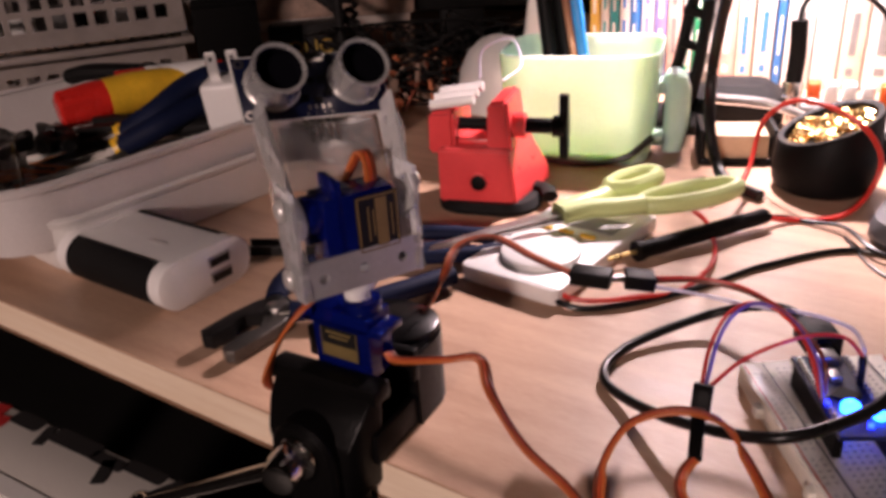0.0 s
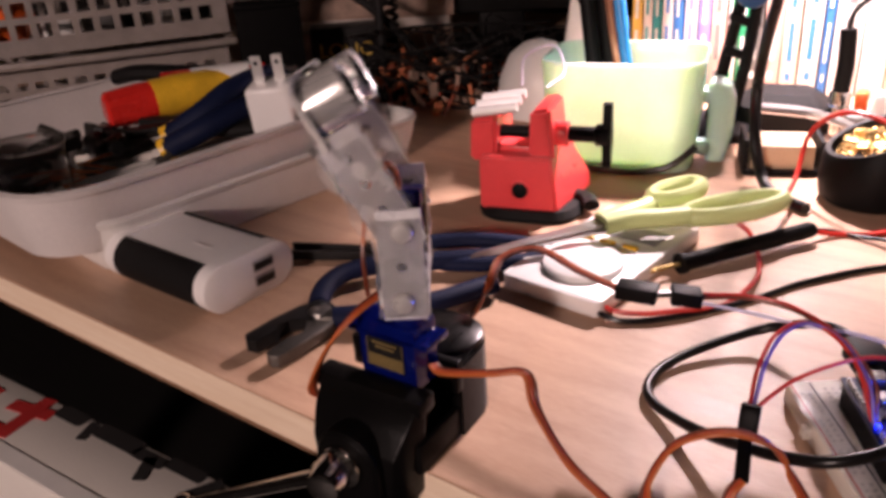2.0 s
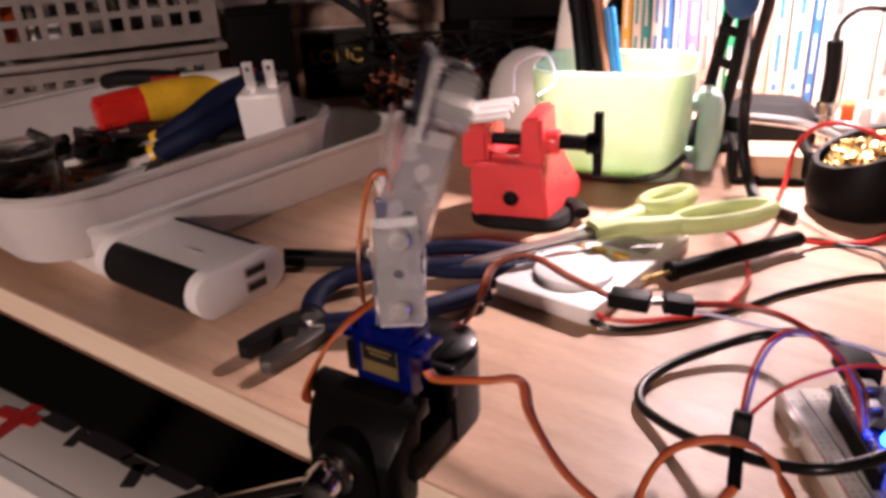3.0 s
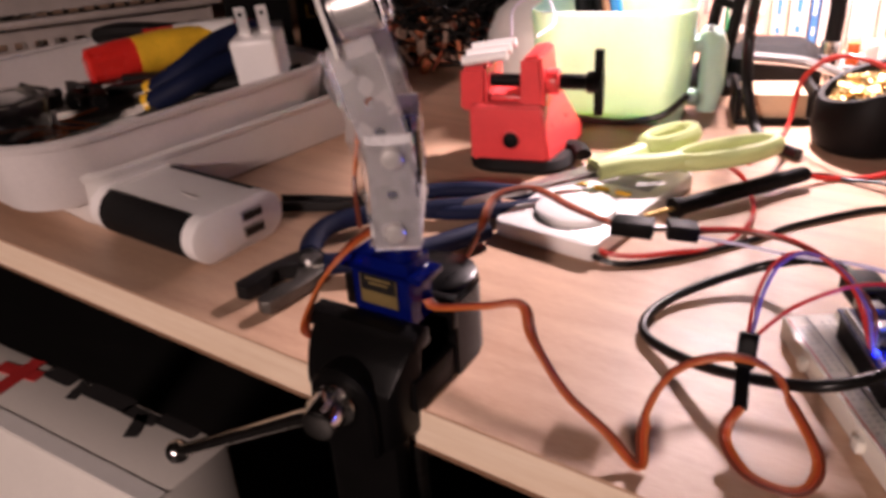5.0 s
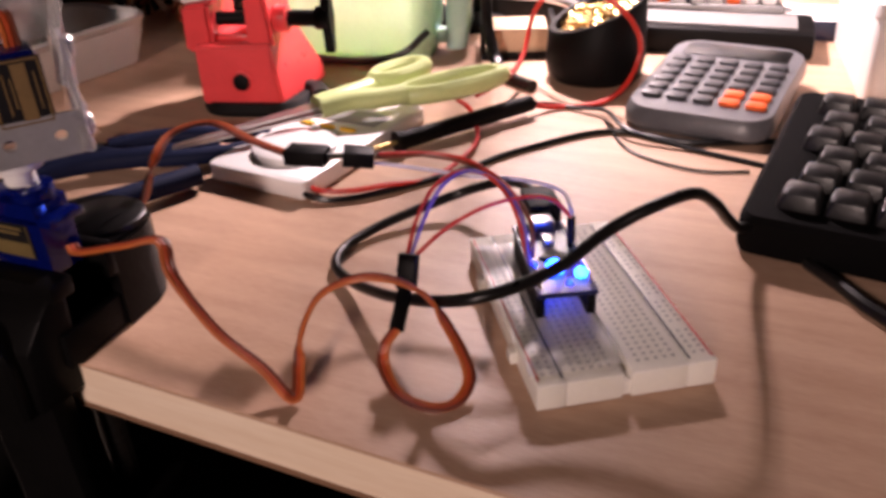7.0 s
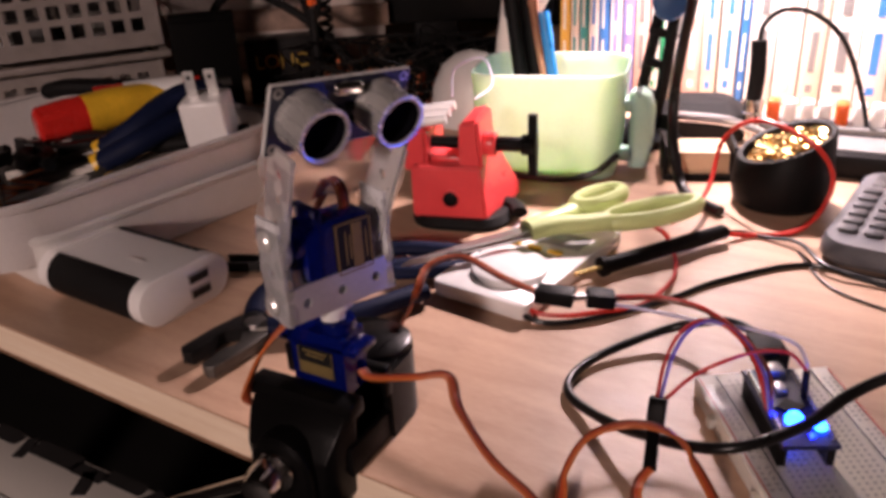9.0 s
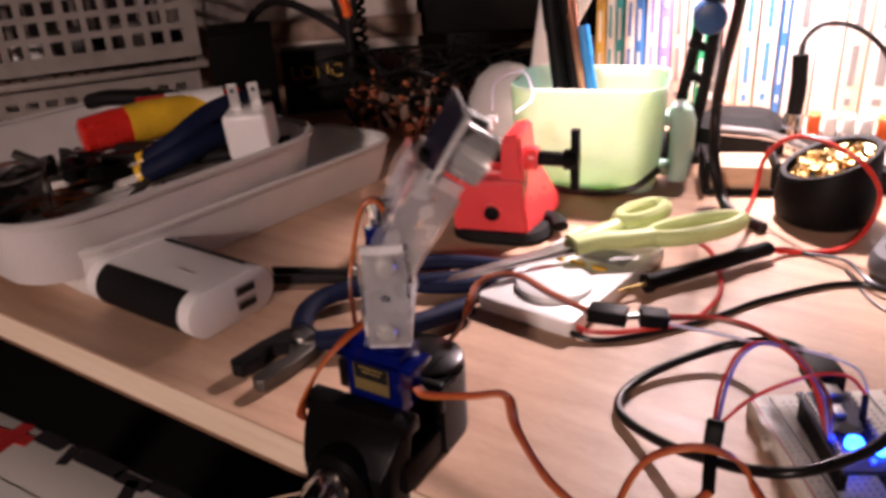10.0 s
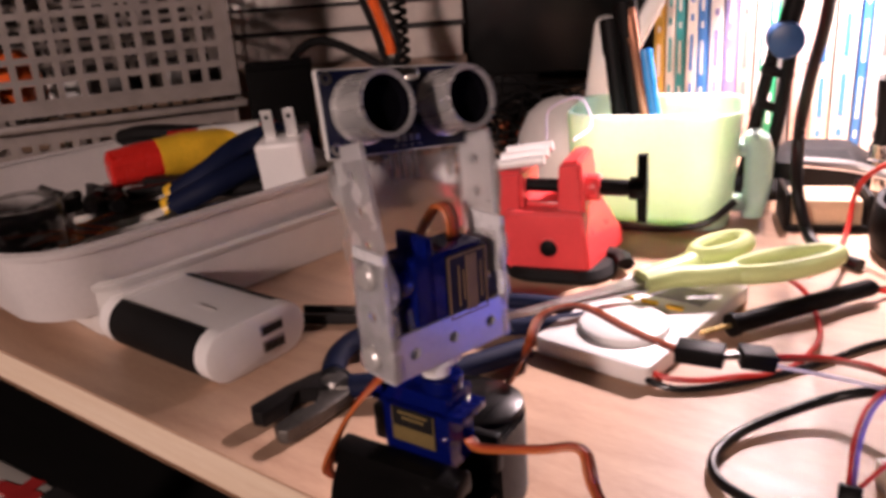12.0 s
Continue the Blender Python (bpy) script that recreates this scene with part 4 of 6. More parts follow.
def build_breadboard():
    # long axis runs from the near corner back towards the left
    B = pose(0.0515, 0.0790, 0.0, 0, 0, 35)
    W, L, H = 0.0515, 0.0830, 0.0088
    b = thing("breadboard", "white solderless breadboard with red and blue rails", "breadboard", B)
    for x, w in ((-W / 2 + 0.0042, 0.0082), (-0.0093, 0.0162), (0.0093, 0.0162), (W / 2 - 0.0042, 0.0082)):
        bm = bmesh.new()
        add_box(bm, (w, L, H - 0.0004), pose(x, 0, H / 2), 0.0005)
        part("block", bm, CREAM, b, "white contact block")
    part("web", bm_box((W - 0.003, L - 0.002, 0.005), pose(0, 0, 0.0030)), CREAM, b)
    bm = bmesh.new()
    s = 0.00105
    for row in range(30):
        y = -L / 2 + 0.0042 + row * 0.00252
        xs = [-0.0042 - 0.00252 * k for k in range(5)] + [0.0042 + 0.00252 * k for k in range(5)]
        if row % 6 != 5:
            xs += [sx * (W / 2 - 0.0028 - 0.00252 * k) for sx in (-1, 1) for k in (0, 1)]
        for x in xs:
            v = [bm.verts.new((x + dx * s / 2, y + dy * s / 2, H + 0.0003)) for dx, dy in ((-1, -1), (1, -1), (1, 1), (-1, 1))]
            bm.faces.new(v)
    part("contact_grid", bm, HOLE, b)
    for x, m in ((-W / 2 + 0.0010, RED_WIRE), (-W / 2 + 0.0076, PCB_BLUE), (W / 2 - 0.0010, RED_WIRE), (W / 2 - 0.0076, PCB_BLUE)):
        part("rail_line", bm_box((0.0005, L - 0.004, 0.0002), pose(x, 0, H + 0.0001)), m, b)
    for sx in (-1, 1):
        for yy in (-0.02, 0.02):
            part("lug", bm_box((0.003, 0.004, 0.004), pose(sx * (W / 2 + 0.0006), yy, 0.0035), 0.0004), CREAM, b)

    bm = bmesh.new()
    rows = []
    for j in range(12):
        rows.append([bm.verts.new((-W / 2 - 0.0012 + 0.0275 * i / 8, -L / 2 + 0.0035 + (L - 0.012) * j / 11, H + 0.0009 + 0.0004 * math.sin(2.3 * i + 1.1 * j) + 0.0004 * math.sin(1.7 * j))) for i in range(9)])
    for a, r in zip(rows, rows[1:]):
        for i in range(8):
            bm.faces.new((a[i], a[i + 1], r[i + 1], r[i]))
    part("clear_film", bm, CLEAR, b, "glossy crinkled clear tape")

    # controller board plugged in
    c = thing("controller_board", "small dark blue microcontroller board with lit LEDs", "circuit board", pose(0.0425, 0.0800, 0.0, 0, 0, 30))
    zb = 0.0185
    part("board", bm_box((0.0180, 0.0430, 0.0016), pose(0, 0, zb), 0.0002, 1), PCB_DARK, c)
    for sx in (-1, 1):
        part("header_strip", bm_box((0.0025, 0.0380, 0.0080), pose(sx * 0.0076, 0, zb - 0.0050)), BLACK_PLASTIC, c)
        pin = mesh_of("pin", bm_cyl(0.0006, 0.0024, None, 6), STEEL)
        for k in range(15):
            ob = new("pin", pin)
            ob.parent = c
            ob.matrix_basis = pose(sx * 0.0076, -0.0178 + k * 0.00254, zb + 0.0016)
    part("chip", bm_box((0.0070, 0.0070, 0.0010), pose(0, -0.002, zb + 0.0013, 0, 0, 45), 0.0002, 1), BLACK_PLASTIC, c)
    part("usb_socket", bm_box((0.0076, 0.0090, 0.0039), pose(0, 0.0185, zb + 0.0027), 0.0005), STEEL, c, "metal USB socket")
    part("reset_button", bm_box((0.0036, 0.0060, 0.0018), pose(0, 0.0085, zb + 0.0017), 0.0003), STEEL, c)
    for x, y, r, m in ((-0.0012, -0.0088, 0.0030, LED_CYAN), (0.0058, -0.0125, 0.0020, LED_CYAN), (-0.0070, -0.0060, 0.0009, LED_BLUE), (0.0015, -0.0170, 0.0009, LED_BLUE)):
        bm = bmesh.new()
        add_ball(bm, r, pose(x, y, zb + 0.0014), 14)
        part("led", bm, m, c, "glowing blue LED")


build_power_pack()
build_open_pliers()
build_timer()
build_scissors()
build_probe()
build_red_vise()
build_cup()
build_sponge_cup()
build_calculator()
build_keyboard()
build_breadboard()


# ---- the two white trays and what lies in them ----
def build_tray(name, label, m, w, d, h, r, floor_z, lip, material):
    t = thing(name, label, "tray", m)
    bm = bmesh.new()
    prof = [(0.0, floor_z), (0.004, floor_z - 0.0), (0.010, h - 0.012), (0.0115, h - 0.004), (0.0115 + lip, h - 0.003), (0.0125 + lip, h), (0.0105 + lip * 0.6, h + 0.0012), (0.0085, h - 0.001), (0.007, h - 0.012), (0.001, floor_z + 0.0035)]
    add_loft(bm, [[(x, y, z) for x, y in rounded(w + 2 * k, d + 2 * k, r + k, 7)] for k, z in prof[:4] + prof[7:]])
    part("shell", bm, material, t)
    bm = bmesh.new()
    add_loft(bm, [[(x, y, z) for x, y in rounded(w + 2 * k, d + 2 * k, r + k, 7)] for k, z in [prof[3]] + prof[4:7] + [(0.0086, h - 0.0004)]], None, (False, False))
    part("rim", bm, material, t, "rolled white rim")
    return t


def build_trays():
    build_tray("lower_tray", "low white plastic tray under the tool tray", pose(-0.3290, 0.1480, 0.0, 0, 0, -5.8), 0.054, 0.216, 0.030, 0.008, 0.0005, 0.001, GREY_WHITE)
    build_tray("tool_tray", "white plastic tray with a rolled rim full of tools", pose(-0.4095, 0.113, 0.0145, 0, 0, -5), 0.203, 0.186, 0.036, 0.026, 0.0, 0.002, TRAY)


def build_screwdriver():
    a, b = Vector((-0.440, 0.124, 0.0485)), Vector((-0.408, 0.208, 0.0525))
    d = (b - a).normalized()
    s = thing("screwdriver", "fat screwdriver with a red capped yellow handle", "screwdriver")
    bm = bmesh.new()
    n = 18
    side = d.cross(Vector((0, 0, 1))).normalized()
    up = side.cross(d)

    def ring(p, r, flute):
        return [p + side * math.cos(2 * math.pi * i / n) * r * (1 - flute * (i % 3 == 0)) + up * math.sin(2 * math.pi * i / n) * r * (1 - flute * (i % 3 == 0)) for i in range(n)]
    add_loft(bm, [ring(a, 0.009, 0.1), ring(a + d * 0.002, 0.0122, 0.12), ring(a + d * 0.022, 0.0136, 0.12), ring(a + d * 0.032, 0.0132, 0.05)])
    part("end_cap", bm, TOOL_RED, s, "fluted red end cap")
    bm = bmesh.new()
    add_loft(bm, [ring(a + d * 0.032, 0.0136, 0.0), ring(a + d * 0.050, 0.0142, 0.03), ring(a + d * 0.072, 0.0125, 0.03), ring(a + d * 0.086, 0.0095, 0.0), ring(a + d * 0.092, 0.0095, 0.0)])
    part("handle", bm, YELLOW, s, "yellow plastic handle")
    part("shaft", bm_tube([a + d * 0.09, a + d * 0.10, a + d * 0.115], 0.003, seg=10, smooth=False), STEEL, s)


def build_chisel():
    a, b = Vector((-0.440, 0.172, 0.056)), Vector((-0.392, 0.226, 0.057))
    c = thing("chisel", "chisel with a milky handle and red ends in the tray", "chisel")
    for nm, mt, s0, s1, r, lab in (("butt", TOOL_RED, 0.0, 0.28, 0.0080, "red plastic butt"), ("handle", GREY_WHITE, 0.28, 0.84, 0.0088, "milky plastic handle"), ("ferrule", TOOL_RED, 0.84, 1.0, 0.0068, "red plastic ferrule")):
        p0, p1 = a + (b - a) * s0, a + (b - a) * s1
        part(nm, bm_tube([p0, p0 + (p1 - p0) * 0.06, (p0 + p1) / 2, p1], r, seg=14, smooth=False), mt, c, lab)
    part("blade", bm_tube([b, b + (b - a) * 0.3], 0.003, seg=8, smooth=False, flat=1.8), STEEL, c)


def build_charger():
    c = thing("wall_charger", "white cube wall charger with two bare prongs", "charger", pose(-0.312, 0.162, 0.0440, 5, -3, 32))
    part("body", bm_box((0.027, 0.027, 0.029), pose(0, 0, 0.0145), 0.0028, 3), WHITE_PLASTIC, c)
    for x in (-0.0064, 0.0064):
        bm = bm_prism([(-0.0031, -0.0007), (0.0031, -0.0007), (0.0031, 0.0007), (-0.0031, 0.0007)], 0.0275, 0.0445, pose(x, 0, 0), 0.0004)
        prong = part("prong", bm, ALU, c, "nickel plated flat prong")
        part("hole", bm_cyl(0.0014, 0.0018, pose(x, 0, 0.0405, 90), 14), PRINT_GAP_BLACK, prong, "small round hole")


def build_tool_heap():
    build_pliers("side_cutters", "worn side cutters with dark handles in the tray", pose(-0.440, 0.118, 0.030, 6, 8, 150), BLACK_RUBBER, 24, 0.8)
    build_pliers("long_nose_pliers", "old pliers with yellow sleeved handles in the tray", pose(-0.385, 0.140, 0.034, -6, 4, 205), BLACK_RUBBER, 18, 0.9)
    bp = thing("blue_pliers", "pliers with thick navy handles leaning in the tray", "pliers")
    for k, pts in enumerate(([(-0.376, 0.128, 0.040), (-0.360, 0.142, 0.052), (-0.356, 0.165, 0.062), (-0.358, 0.192, 0.064), (-0.366, 0.215, 0.058)], [(-0.366, 0.118, 0.036), (-0.348, 0.132, 0.046), (-0.342, 0.155, 0.052), (-0.342, 0.185, 0.053), (-0.352, 0.210, 0.052)])):
        part("handle", bm_tube(pts, 0.0072, seg=12, n=6, flat=1.15), BLUE_GRIP, bp, "thick navy rubber handle")
        q = Vector(pts[0])
        part("collar", bm_tube([q + Vector((-0.003, -0.003, -0.002)), q, q + Vector((0.001, 0.001, 0.001))], 0.0076, seg=12, smooth=False), YELLOW, bp, "yellow grip collar")
        part("jaw", bm_tube([q + Vector((-0.045, -0.040 + 0.006 * k, -0.012)), q + Vector((-0.02, -0.018, -0.008)), q + Vector((-0.004, -0.003, -0.003))], 0.0062, seg=8, n=4), TOOL_STEEL, bp, "dark steel jaw")
    build_pliers("wire_strippers", "blackened wire strippers lying in the tray", pose(-0.455, 0.085, 0.026, 0, 6, 120), BLACK_RUBBER, 22, 0.75)
    solo("clamp", bm_tube([(-0.500, 0.175, 0.055), (-0.482, 0.182, 0.058), (-0.455, 0.200, 0.056), (-0.440, 0.222, 0.052)], 0.006, flat=1.5), BLACK_RUBBER, "black rubber grip of a hand clamp in the tray", "clamp")
    rnd = random.Random(11)
    bm = bmesh.new()
    for k in range(46):
        x, y = rnd.uniform(-0.495, -0.345), rnd.uniform(0.035, 0.155)
        m = pose(x, y, rnd.uniform(0.018, 0.029), rnd.uniform(-40, 40), rnd.uniform(-40, 40), rnd.uniform(0, 360))
        if k % 3:
            add_cyl(bm, rnd.uniform(0.0018, 0.004), rnd.uniform(0.015, 0.04), m @ pose(0, 0, 0, 90), 8)
        else:
            add_box(bm, (rnd.uniform(0.008, 0.02), rnd.uniform(0.004, 0.009), 0.004), m, 0.0008, 1)
    solo("hardware_bits", bm, TOOL_STEEL, "dark loose hardware and bits in the tray", "hardware", kind="stuff")
    bm = bmesh.new()
    for k in range(7):
        x, y = rnd.uniform(-0.40, -0.36), rnd.uniform(0.05, 0.09)
        add_tube(bm, [(x + rnd.uniform(-0.015, 0.015), y + rnd.uniform(-0.015, 0.015), 0.024 + rnd.uniform(0, 0.012)) for _ in range(4)], 0.0007, seg=6, n=5)
    solo("wire_scraps", bm, YELLOW_WIRE, "yellow scraps of wire in the tray", "wire", kind="stuff")
    j = thing("plastic_cup", "clear plastic cup standing in the tool tray", "cup", pose(-0.378, 0.040, 0.018))
    bm = bm_lathe([(0.0150, 0.0), (0.0165, 0.001), (0.0195, 0.040), (0.0205, 0.041), (0.0205, 0.042), (0.0188, 0.042), (0.0160, 0.002), (0.0, 0.0018)], None, 32)
    part("wall", bm, GLASS, j)


# ---- behind: basket, boxes, books, lamp ----
def lattice(bm, w, h, nx, ny, bar, edge, t, m):
    """A panel in the XZ plane with nx by ny openings, in one piece."""
    def stops(length, n):
        cell = (length - 2 * edge + bar) / n
        out = [0.0]
        for k in range(n):
            out += [edge + k * cell, edge + (k + 1) * cell - bar]
        return out + [length]
    xs, zs = stops(w, nx), stops(h, ny)
    grid = [[bm.verts.new((x, 0, z)) for z in zs] for x in xs]
    faces = []
    for a in range(len(xs) - 1):
        for b in range(len(zs) - 1):
            if not (a % 2 and b % 2):
                faces.append(bm.faces.new((grid[a][b], grid[a + 1][b], grid[a + 1][b + 1], grid[a][b + 1])))
    out = bmesh.ops.extrude_face_region(bm, geom=faces)
    vs = [g for g in out["geom"] if isinstance(g, bmesh.types.BMVert)]
    bmesh.ops.translate(bm, vec=(0, t, 0), verts=vs)
    bmesh.ops.transform(bm, matrix=m, verts=vs + [v for col in grid for v in col if v.is_valid])


def build_basket():
    ang = math.degrees(math.atan2(0.161, 0.103))
    b = thing("basket", "grey perforated plastic basket on a matching lower basket", "basket", pose(-0.637, 0.126, 0.0, 0, 0, ang))
    W = 0.212
    for z0, h, ny, dep, inset in ((0.0, 0.060, 3, 0.17, 0.004), (0.064, 0.110, 5, 0.17, 0.0)):
        bm = bmesh.new()
        lattice(bm, W - 2 * inset, h - 0.006, 12, ny, 0.0054, 0.013, 0.0022, pose(inset, inset, z0, -4))
        part("front_wall", bm, BASKET, b, "wall with rows of square holes")
        bm = bmesh.new()
        lattice(bm, dep, h - 0.006, 9, ny, 0.005, 0.008, 0.0022, pose(W - inset, inset, z0) @ pose(0, 0, 0, 0, 0, 90))
        part("side_wall", bm, BASKET, b)
        bm = bmesh.new()
        lattice(bm, dep, h - 0.006, 9, ny, 0.005, 0.008, 0.0022, pose(inset, inset, z0) @ pose(0, 0, 0, 0, 0, 90))
        part("side_wall", bm, BASKET, b)
        bm = bmesh.new()
        lattice(bm, W - 2 * inset, h - 0.006, 13, ny, 0.005, 0.008, 0.0022, pose(inset, dep, z0))
        part("back_wall", bm, BASKET, b)
        part("floor_panel", bm_box((W - 0.01, dep - 0.006, 0.002), pose(W / 2, dep / 2, z0 + 0.0012)), BASKET, b)
        bm = bmesh.new()
        for s, p in (((W + 0.008, 0.007, 0.006), (W / 2, -0.003, z0 + h - 0.003)), ((W + 0.008, 0.007, 0.006), (W / 2, dep + 0.003, z0 + h - 0.003)), ((0.007, dep, 0.006), (0.0, dep / 2, z0 + h - 0.003)), ((0.007, dep, 0.006), (W, dep / 2, z0 + h - 0.003))):
            add_box(bm, s, pose(*p), 0.0015)
        part("rim", bm, BASKET, b, "thick moulded rim")
    o = b.matrix_basis @ Vector((0.034, 0.045, 0.092))
    bm = bmesh.new()
    add_lathe(bm, [(0.0, -0.024), (0.013, -0.0215), (0.0205, -0.012), (0.023, -0.003), (0.0240, -0.002), (0.0240, 0.002), (0.023, 0.003), (0.0205, 0.012), (0.013, 0.0215), (0.0, 0.024)], None, 28)
    solo("orange_ball", bm, ORANGE, "orange plastic ball inside the grey basket", "ball", Matrix.Translation(o))
    rnd = random.Random(5)
    for k, (mt, lab) in enumerate(((PAPER, "white paper packet inside the basket"), (GREY_CALC, "grey plastic part inside the basket"), (BLACK_PLASTIC, "black plastic part inside the basket"), (PAPER, "white plastic strip inside the basket"), (BLACK_PLASTIC, "black cable reel inside the basket"))):
        q = b.matrix_basis @ Vector((0.075 + 0.028 * k, 0.05 + 0.02 * (k % 2), 0.0775))
        bm = bmesh.new()
        add_box(bm, (rnd.uniform(0.02, 0.04), rnd.uniform(0.015, 0.03), 0.02), None, 0.003)
        solo("basket_part", bm, mt, lab, "part", Matrix.Translation(q) @ pose(0, 0, 0, 0, 0, rnd.uniform(0, 90)))


YELLOW_INK = mat("faded_yellow_ink", (0.45, 0.30, 0.05), 0.6)


def build_back_boxes():
    bb = thing("black_box", "tall matt black box standing on the desk", "box", pose(-0.470, 0.300, 0.0, 0, 0, 47))
    part("carton", bm_box((0.052, 0.030, 0.088), pose(0.003, 0, 0.044), 0.001), KEY_CASE, bb)
    part("lid_edge", bm_box((0.053, 0.031, 0.004), pose(0.003, 0, 0.0902), 0.0008), KEY_CASE, bb)
    y = thing("printed_carton", "dark small carton with a faded yellow print", "carton", pose(-0.470, 0.392, 0.0, 0, 0, 43))
    part("carton", bm_box((0.062, 0.03, 0.058), pose(0, 0, 0.029), 0.001), LABEL_BLACK, y)
    word = bpy.data.curves.new("print", "FONT")
    word.body, word.size, word.extrude = "LONG", 0.0175, 0.0003
    word.materials.append(YELLOW_INK)
    txt = new("print", word)
    txt.parent = y
    txt.matrix_basis = pose(-0.024, -0.0153, 0.032, 90)
    txt["label"] = "faded yellow printed word"
    mo = thing("dark_monitor", "large black screen standing at the back of the desk", "monitor", pose(-0.43, 0.60, 0.0, 0, 0, 34))
    part("screen", bm_box((0.26, 0.024, 0.22), pose(0, 0, 0.15), 0.004), BLACK_GLOSS, mo, "black switched-off screen")
    part("stand", bm_box((0.05, 0.03, 0.06), pose(0, 0.01, 0.03), 0.004), BLACK_PLASTIC, mo)
    part("foot", bm_box((0.15, 0.09, 0.008), pose(0, 0.01, 0.004), 0.003), BLACK_PLASTIC, mo)
    for x, yy, w, deep in ((-0.612, 0.488, 0.200, 0.070), (-0.500, 0.545, 0.070, 0.050)):
        p = thing("paper_stack", "pile of pale boards and papers at the desk end", "paper", pose(x, yy, 0, 0, 0, 37))
        z = 0.0
        # thin black layers stand in for the shaded gaps between the boards
        for j, (th, mt) in enumerate(((0.030, CLUTTER), (0.012, DIM_PAPER), (0.024, CLUTTER), (0.030, DIM_PAPER), (0.005, PRINT_GAP_BLACK), (0.021, DIM_PAPER), (0.003, PRINT_GAP_BLACK), (0.016, CARD), (0.014, DIM_PAPER))):
            part("paper_or_gap_layer", bm_box((w - 0.004 * ((j * 3) % 4), deep - 0.002 * ((j * 5) % 3), th - 0.0004), pose(0.003 * ((j * 7) % 3), 0.002 * ((j * 5) % 3), z + th / 2), 0.0008, 1), mt, p)
            z += th
    c = thing("orange_cutter", "orange handled cutter with black edges standing at the back", "cutter", pose(-0.434, 0.402, 0.0, 0, 0, 38))
    part("handle", bm_tube([(0.001, 0, 0.086), (0.000, 0, 0.094), (-0.004, 0, 0.108), (-0.013, 0, 0.136)], 0.0046, seg=12, n=5, flat=1.4), ORANGE, c, "orange plastic handle")
    for sx in (-1, 1):
        part("grip", bm_tube([(sx * 0.003, 0.002, 0.074), (sx * 0.0075, 0.002, 0.090), (sx * 0.0085 - 0.004, 0.002, 0.108), (sx * 0.0085 - 0.014, 0.002, 0.138)], 0.0032, seg=10, n=5), BLACK_RUBBER, c, "black rubber edge")
    part("shaft", bm_tube([(0, 0, 0.0), (0, 0, 0.04), (0, 0, 0.082)], 0.0046, seg=10, n=3), DARK_JAW, c, "dark steel shaft")
    # black hose curling down behind the charger
    cable("black_hose", [(-0.580, 0.400, 0.045), (-0.556, 0.400, 0.080), (-0.516, 0.400, 0.097), (-0.462, 0.405, 0.080), (-0.430, 0.420, 0.050), (-0.412, 0.436, 0.020), (-0.405, 0.450, 0.004)], 0.004, BLACK_RUBBER, "thick black cable curving behind the boxes")
    bm = bmesh.new()
    pts = []
    for i in range(120):
        a = i * 0.9
        pts.append((-0.462 + 0.006 * math.cos(a), 0.452 + 0.006 * math.sin(a), 0.002 + 0.15 * i / 119))
    add_tube(bm, pts, 0.0022, seg=6, smooth=False)
    solo("coiled_cord", bm, BLACK_RUBBER, "coiled black telephone cord hanging down", "cord")


def build_book(m, w, d, h, cover, title, label):
    b = thing("book", label, "book", m, "books standing in a row")
    part("cover", bm_box((w, d, h), pose(w / 2, d / 2, h / 2), 0.001), cover, b)
    part("pages", bm_box((w - 0.003, d - 0.004, 0.001), pose(w / 2, d / 2 + 0.001, h + 0.0002)), PAPER, b)
    for z0, z1 in ((0.06, 0.09), (0.14, 0.30), (0.36, 0.52), (0.58, 0.61), (0.66, 0.90)):
        part("spine_print", bm_box((w * 0.30, 0.0004, h * (z1 - z0)), pose(w / 2, -0.0003, h * (z0 + z1) / 2)), title, b, "bar of spine print")


def build_books():
    cols = {"white": PAPER, "cream": mat("cream_cover", (0.80, 0.74, 0.62), 0.5), "blue": mat("blue_cover", (0.05, 0.22, 0.62), 0.45), "teal": mat("teal_cover", (0.05, 0.42, 0.45), 0.45),
            "violet": mat("violet_cover", (0.30, 0.26, 0.58), 0.45), "green": mat("green_cover", (0.03, 0.36, 0.16), 0.45), "yellow": mat("amber_cover", (0.80, 0.52, 0.10), 0.45), "pink": mat("pink_cover", (0.85, 0.55, 0.48), 0.5), "grey": GREY_CALC}
    row = [("yellow", "white", .008, .16), ("white", "teal", .007, .17), ("teal", "white", .007, .165), ("white", "blue", .008, .175), ("blue", "white", .007, .165), ("white", "violet", .010, .18), ("violet", "white", .010, .15), ("pink", "grey", .011, .18), ("white", "green", .008, .17), ("green", "white", .007, .15),
           ("grey", "white", .010, .19), ("pink", "white", .014, .19), ("cream", "blue", .012, .19), ("white", "blue", .014, .20), ("blue", "white", .006, .19), ("white", "grey", .020, .20), ("white", "pink", .018, .20), ("cream", "grey", .016, .20), ("white", "grey", .024, .20), ("white", "blue", .020, .20), ("white", "grey", .022, .20), ("cream", "blue", .020, .2), ("white", "grey", .024, .2)]
    base = pose(-0.232, 0.495, 0.0, 0, 0, 9)
    x = 0.0
    rnd = random.Random(3)
    for c, tt, w, h in row:
        lab = {"white": "white spined paperback book standing upright", "cream": "cream spined book standing upright"}.get(c, c + " spined book standing upright")
        build_book(base @ pose(x, rnd.uniform(0, 0.006), 0, 0, rnd.uniform(-0.5, 0.5)), w, 0.13, h, cols[c], cols[tt], lab)
        x += w + 0.0012


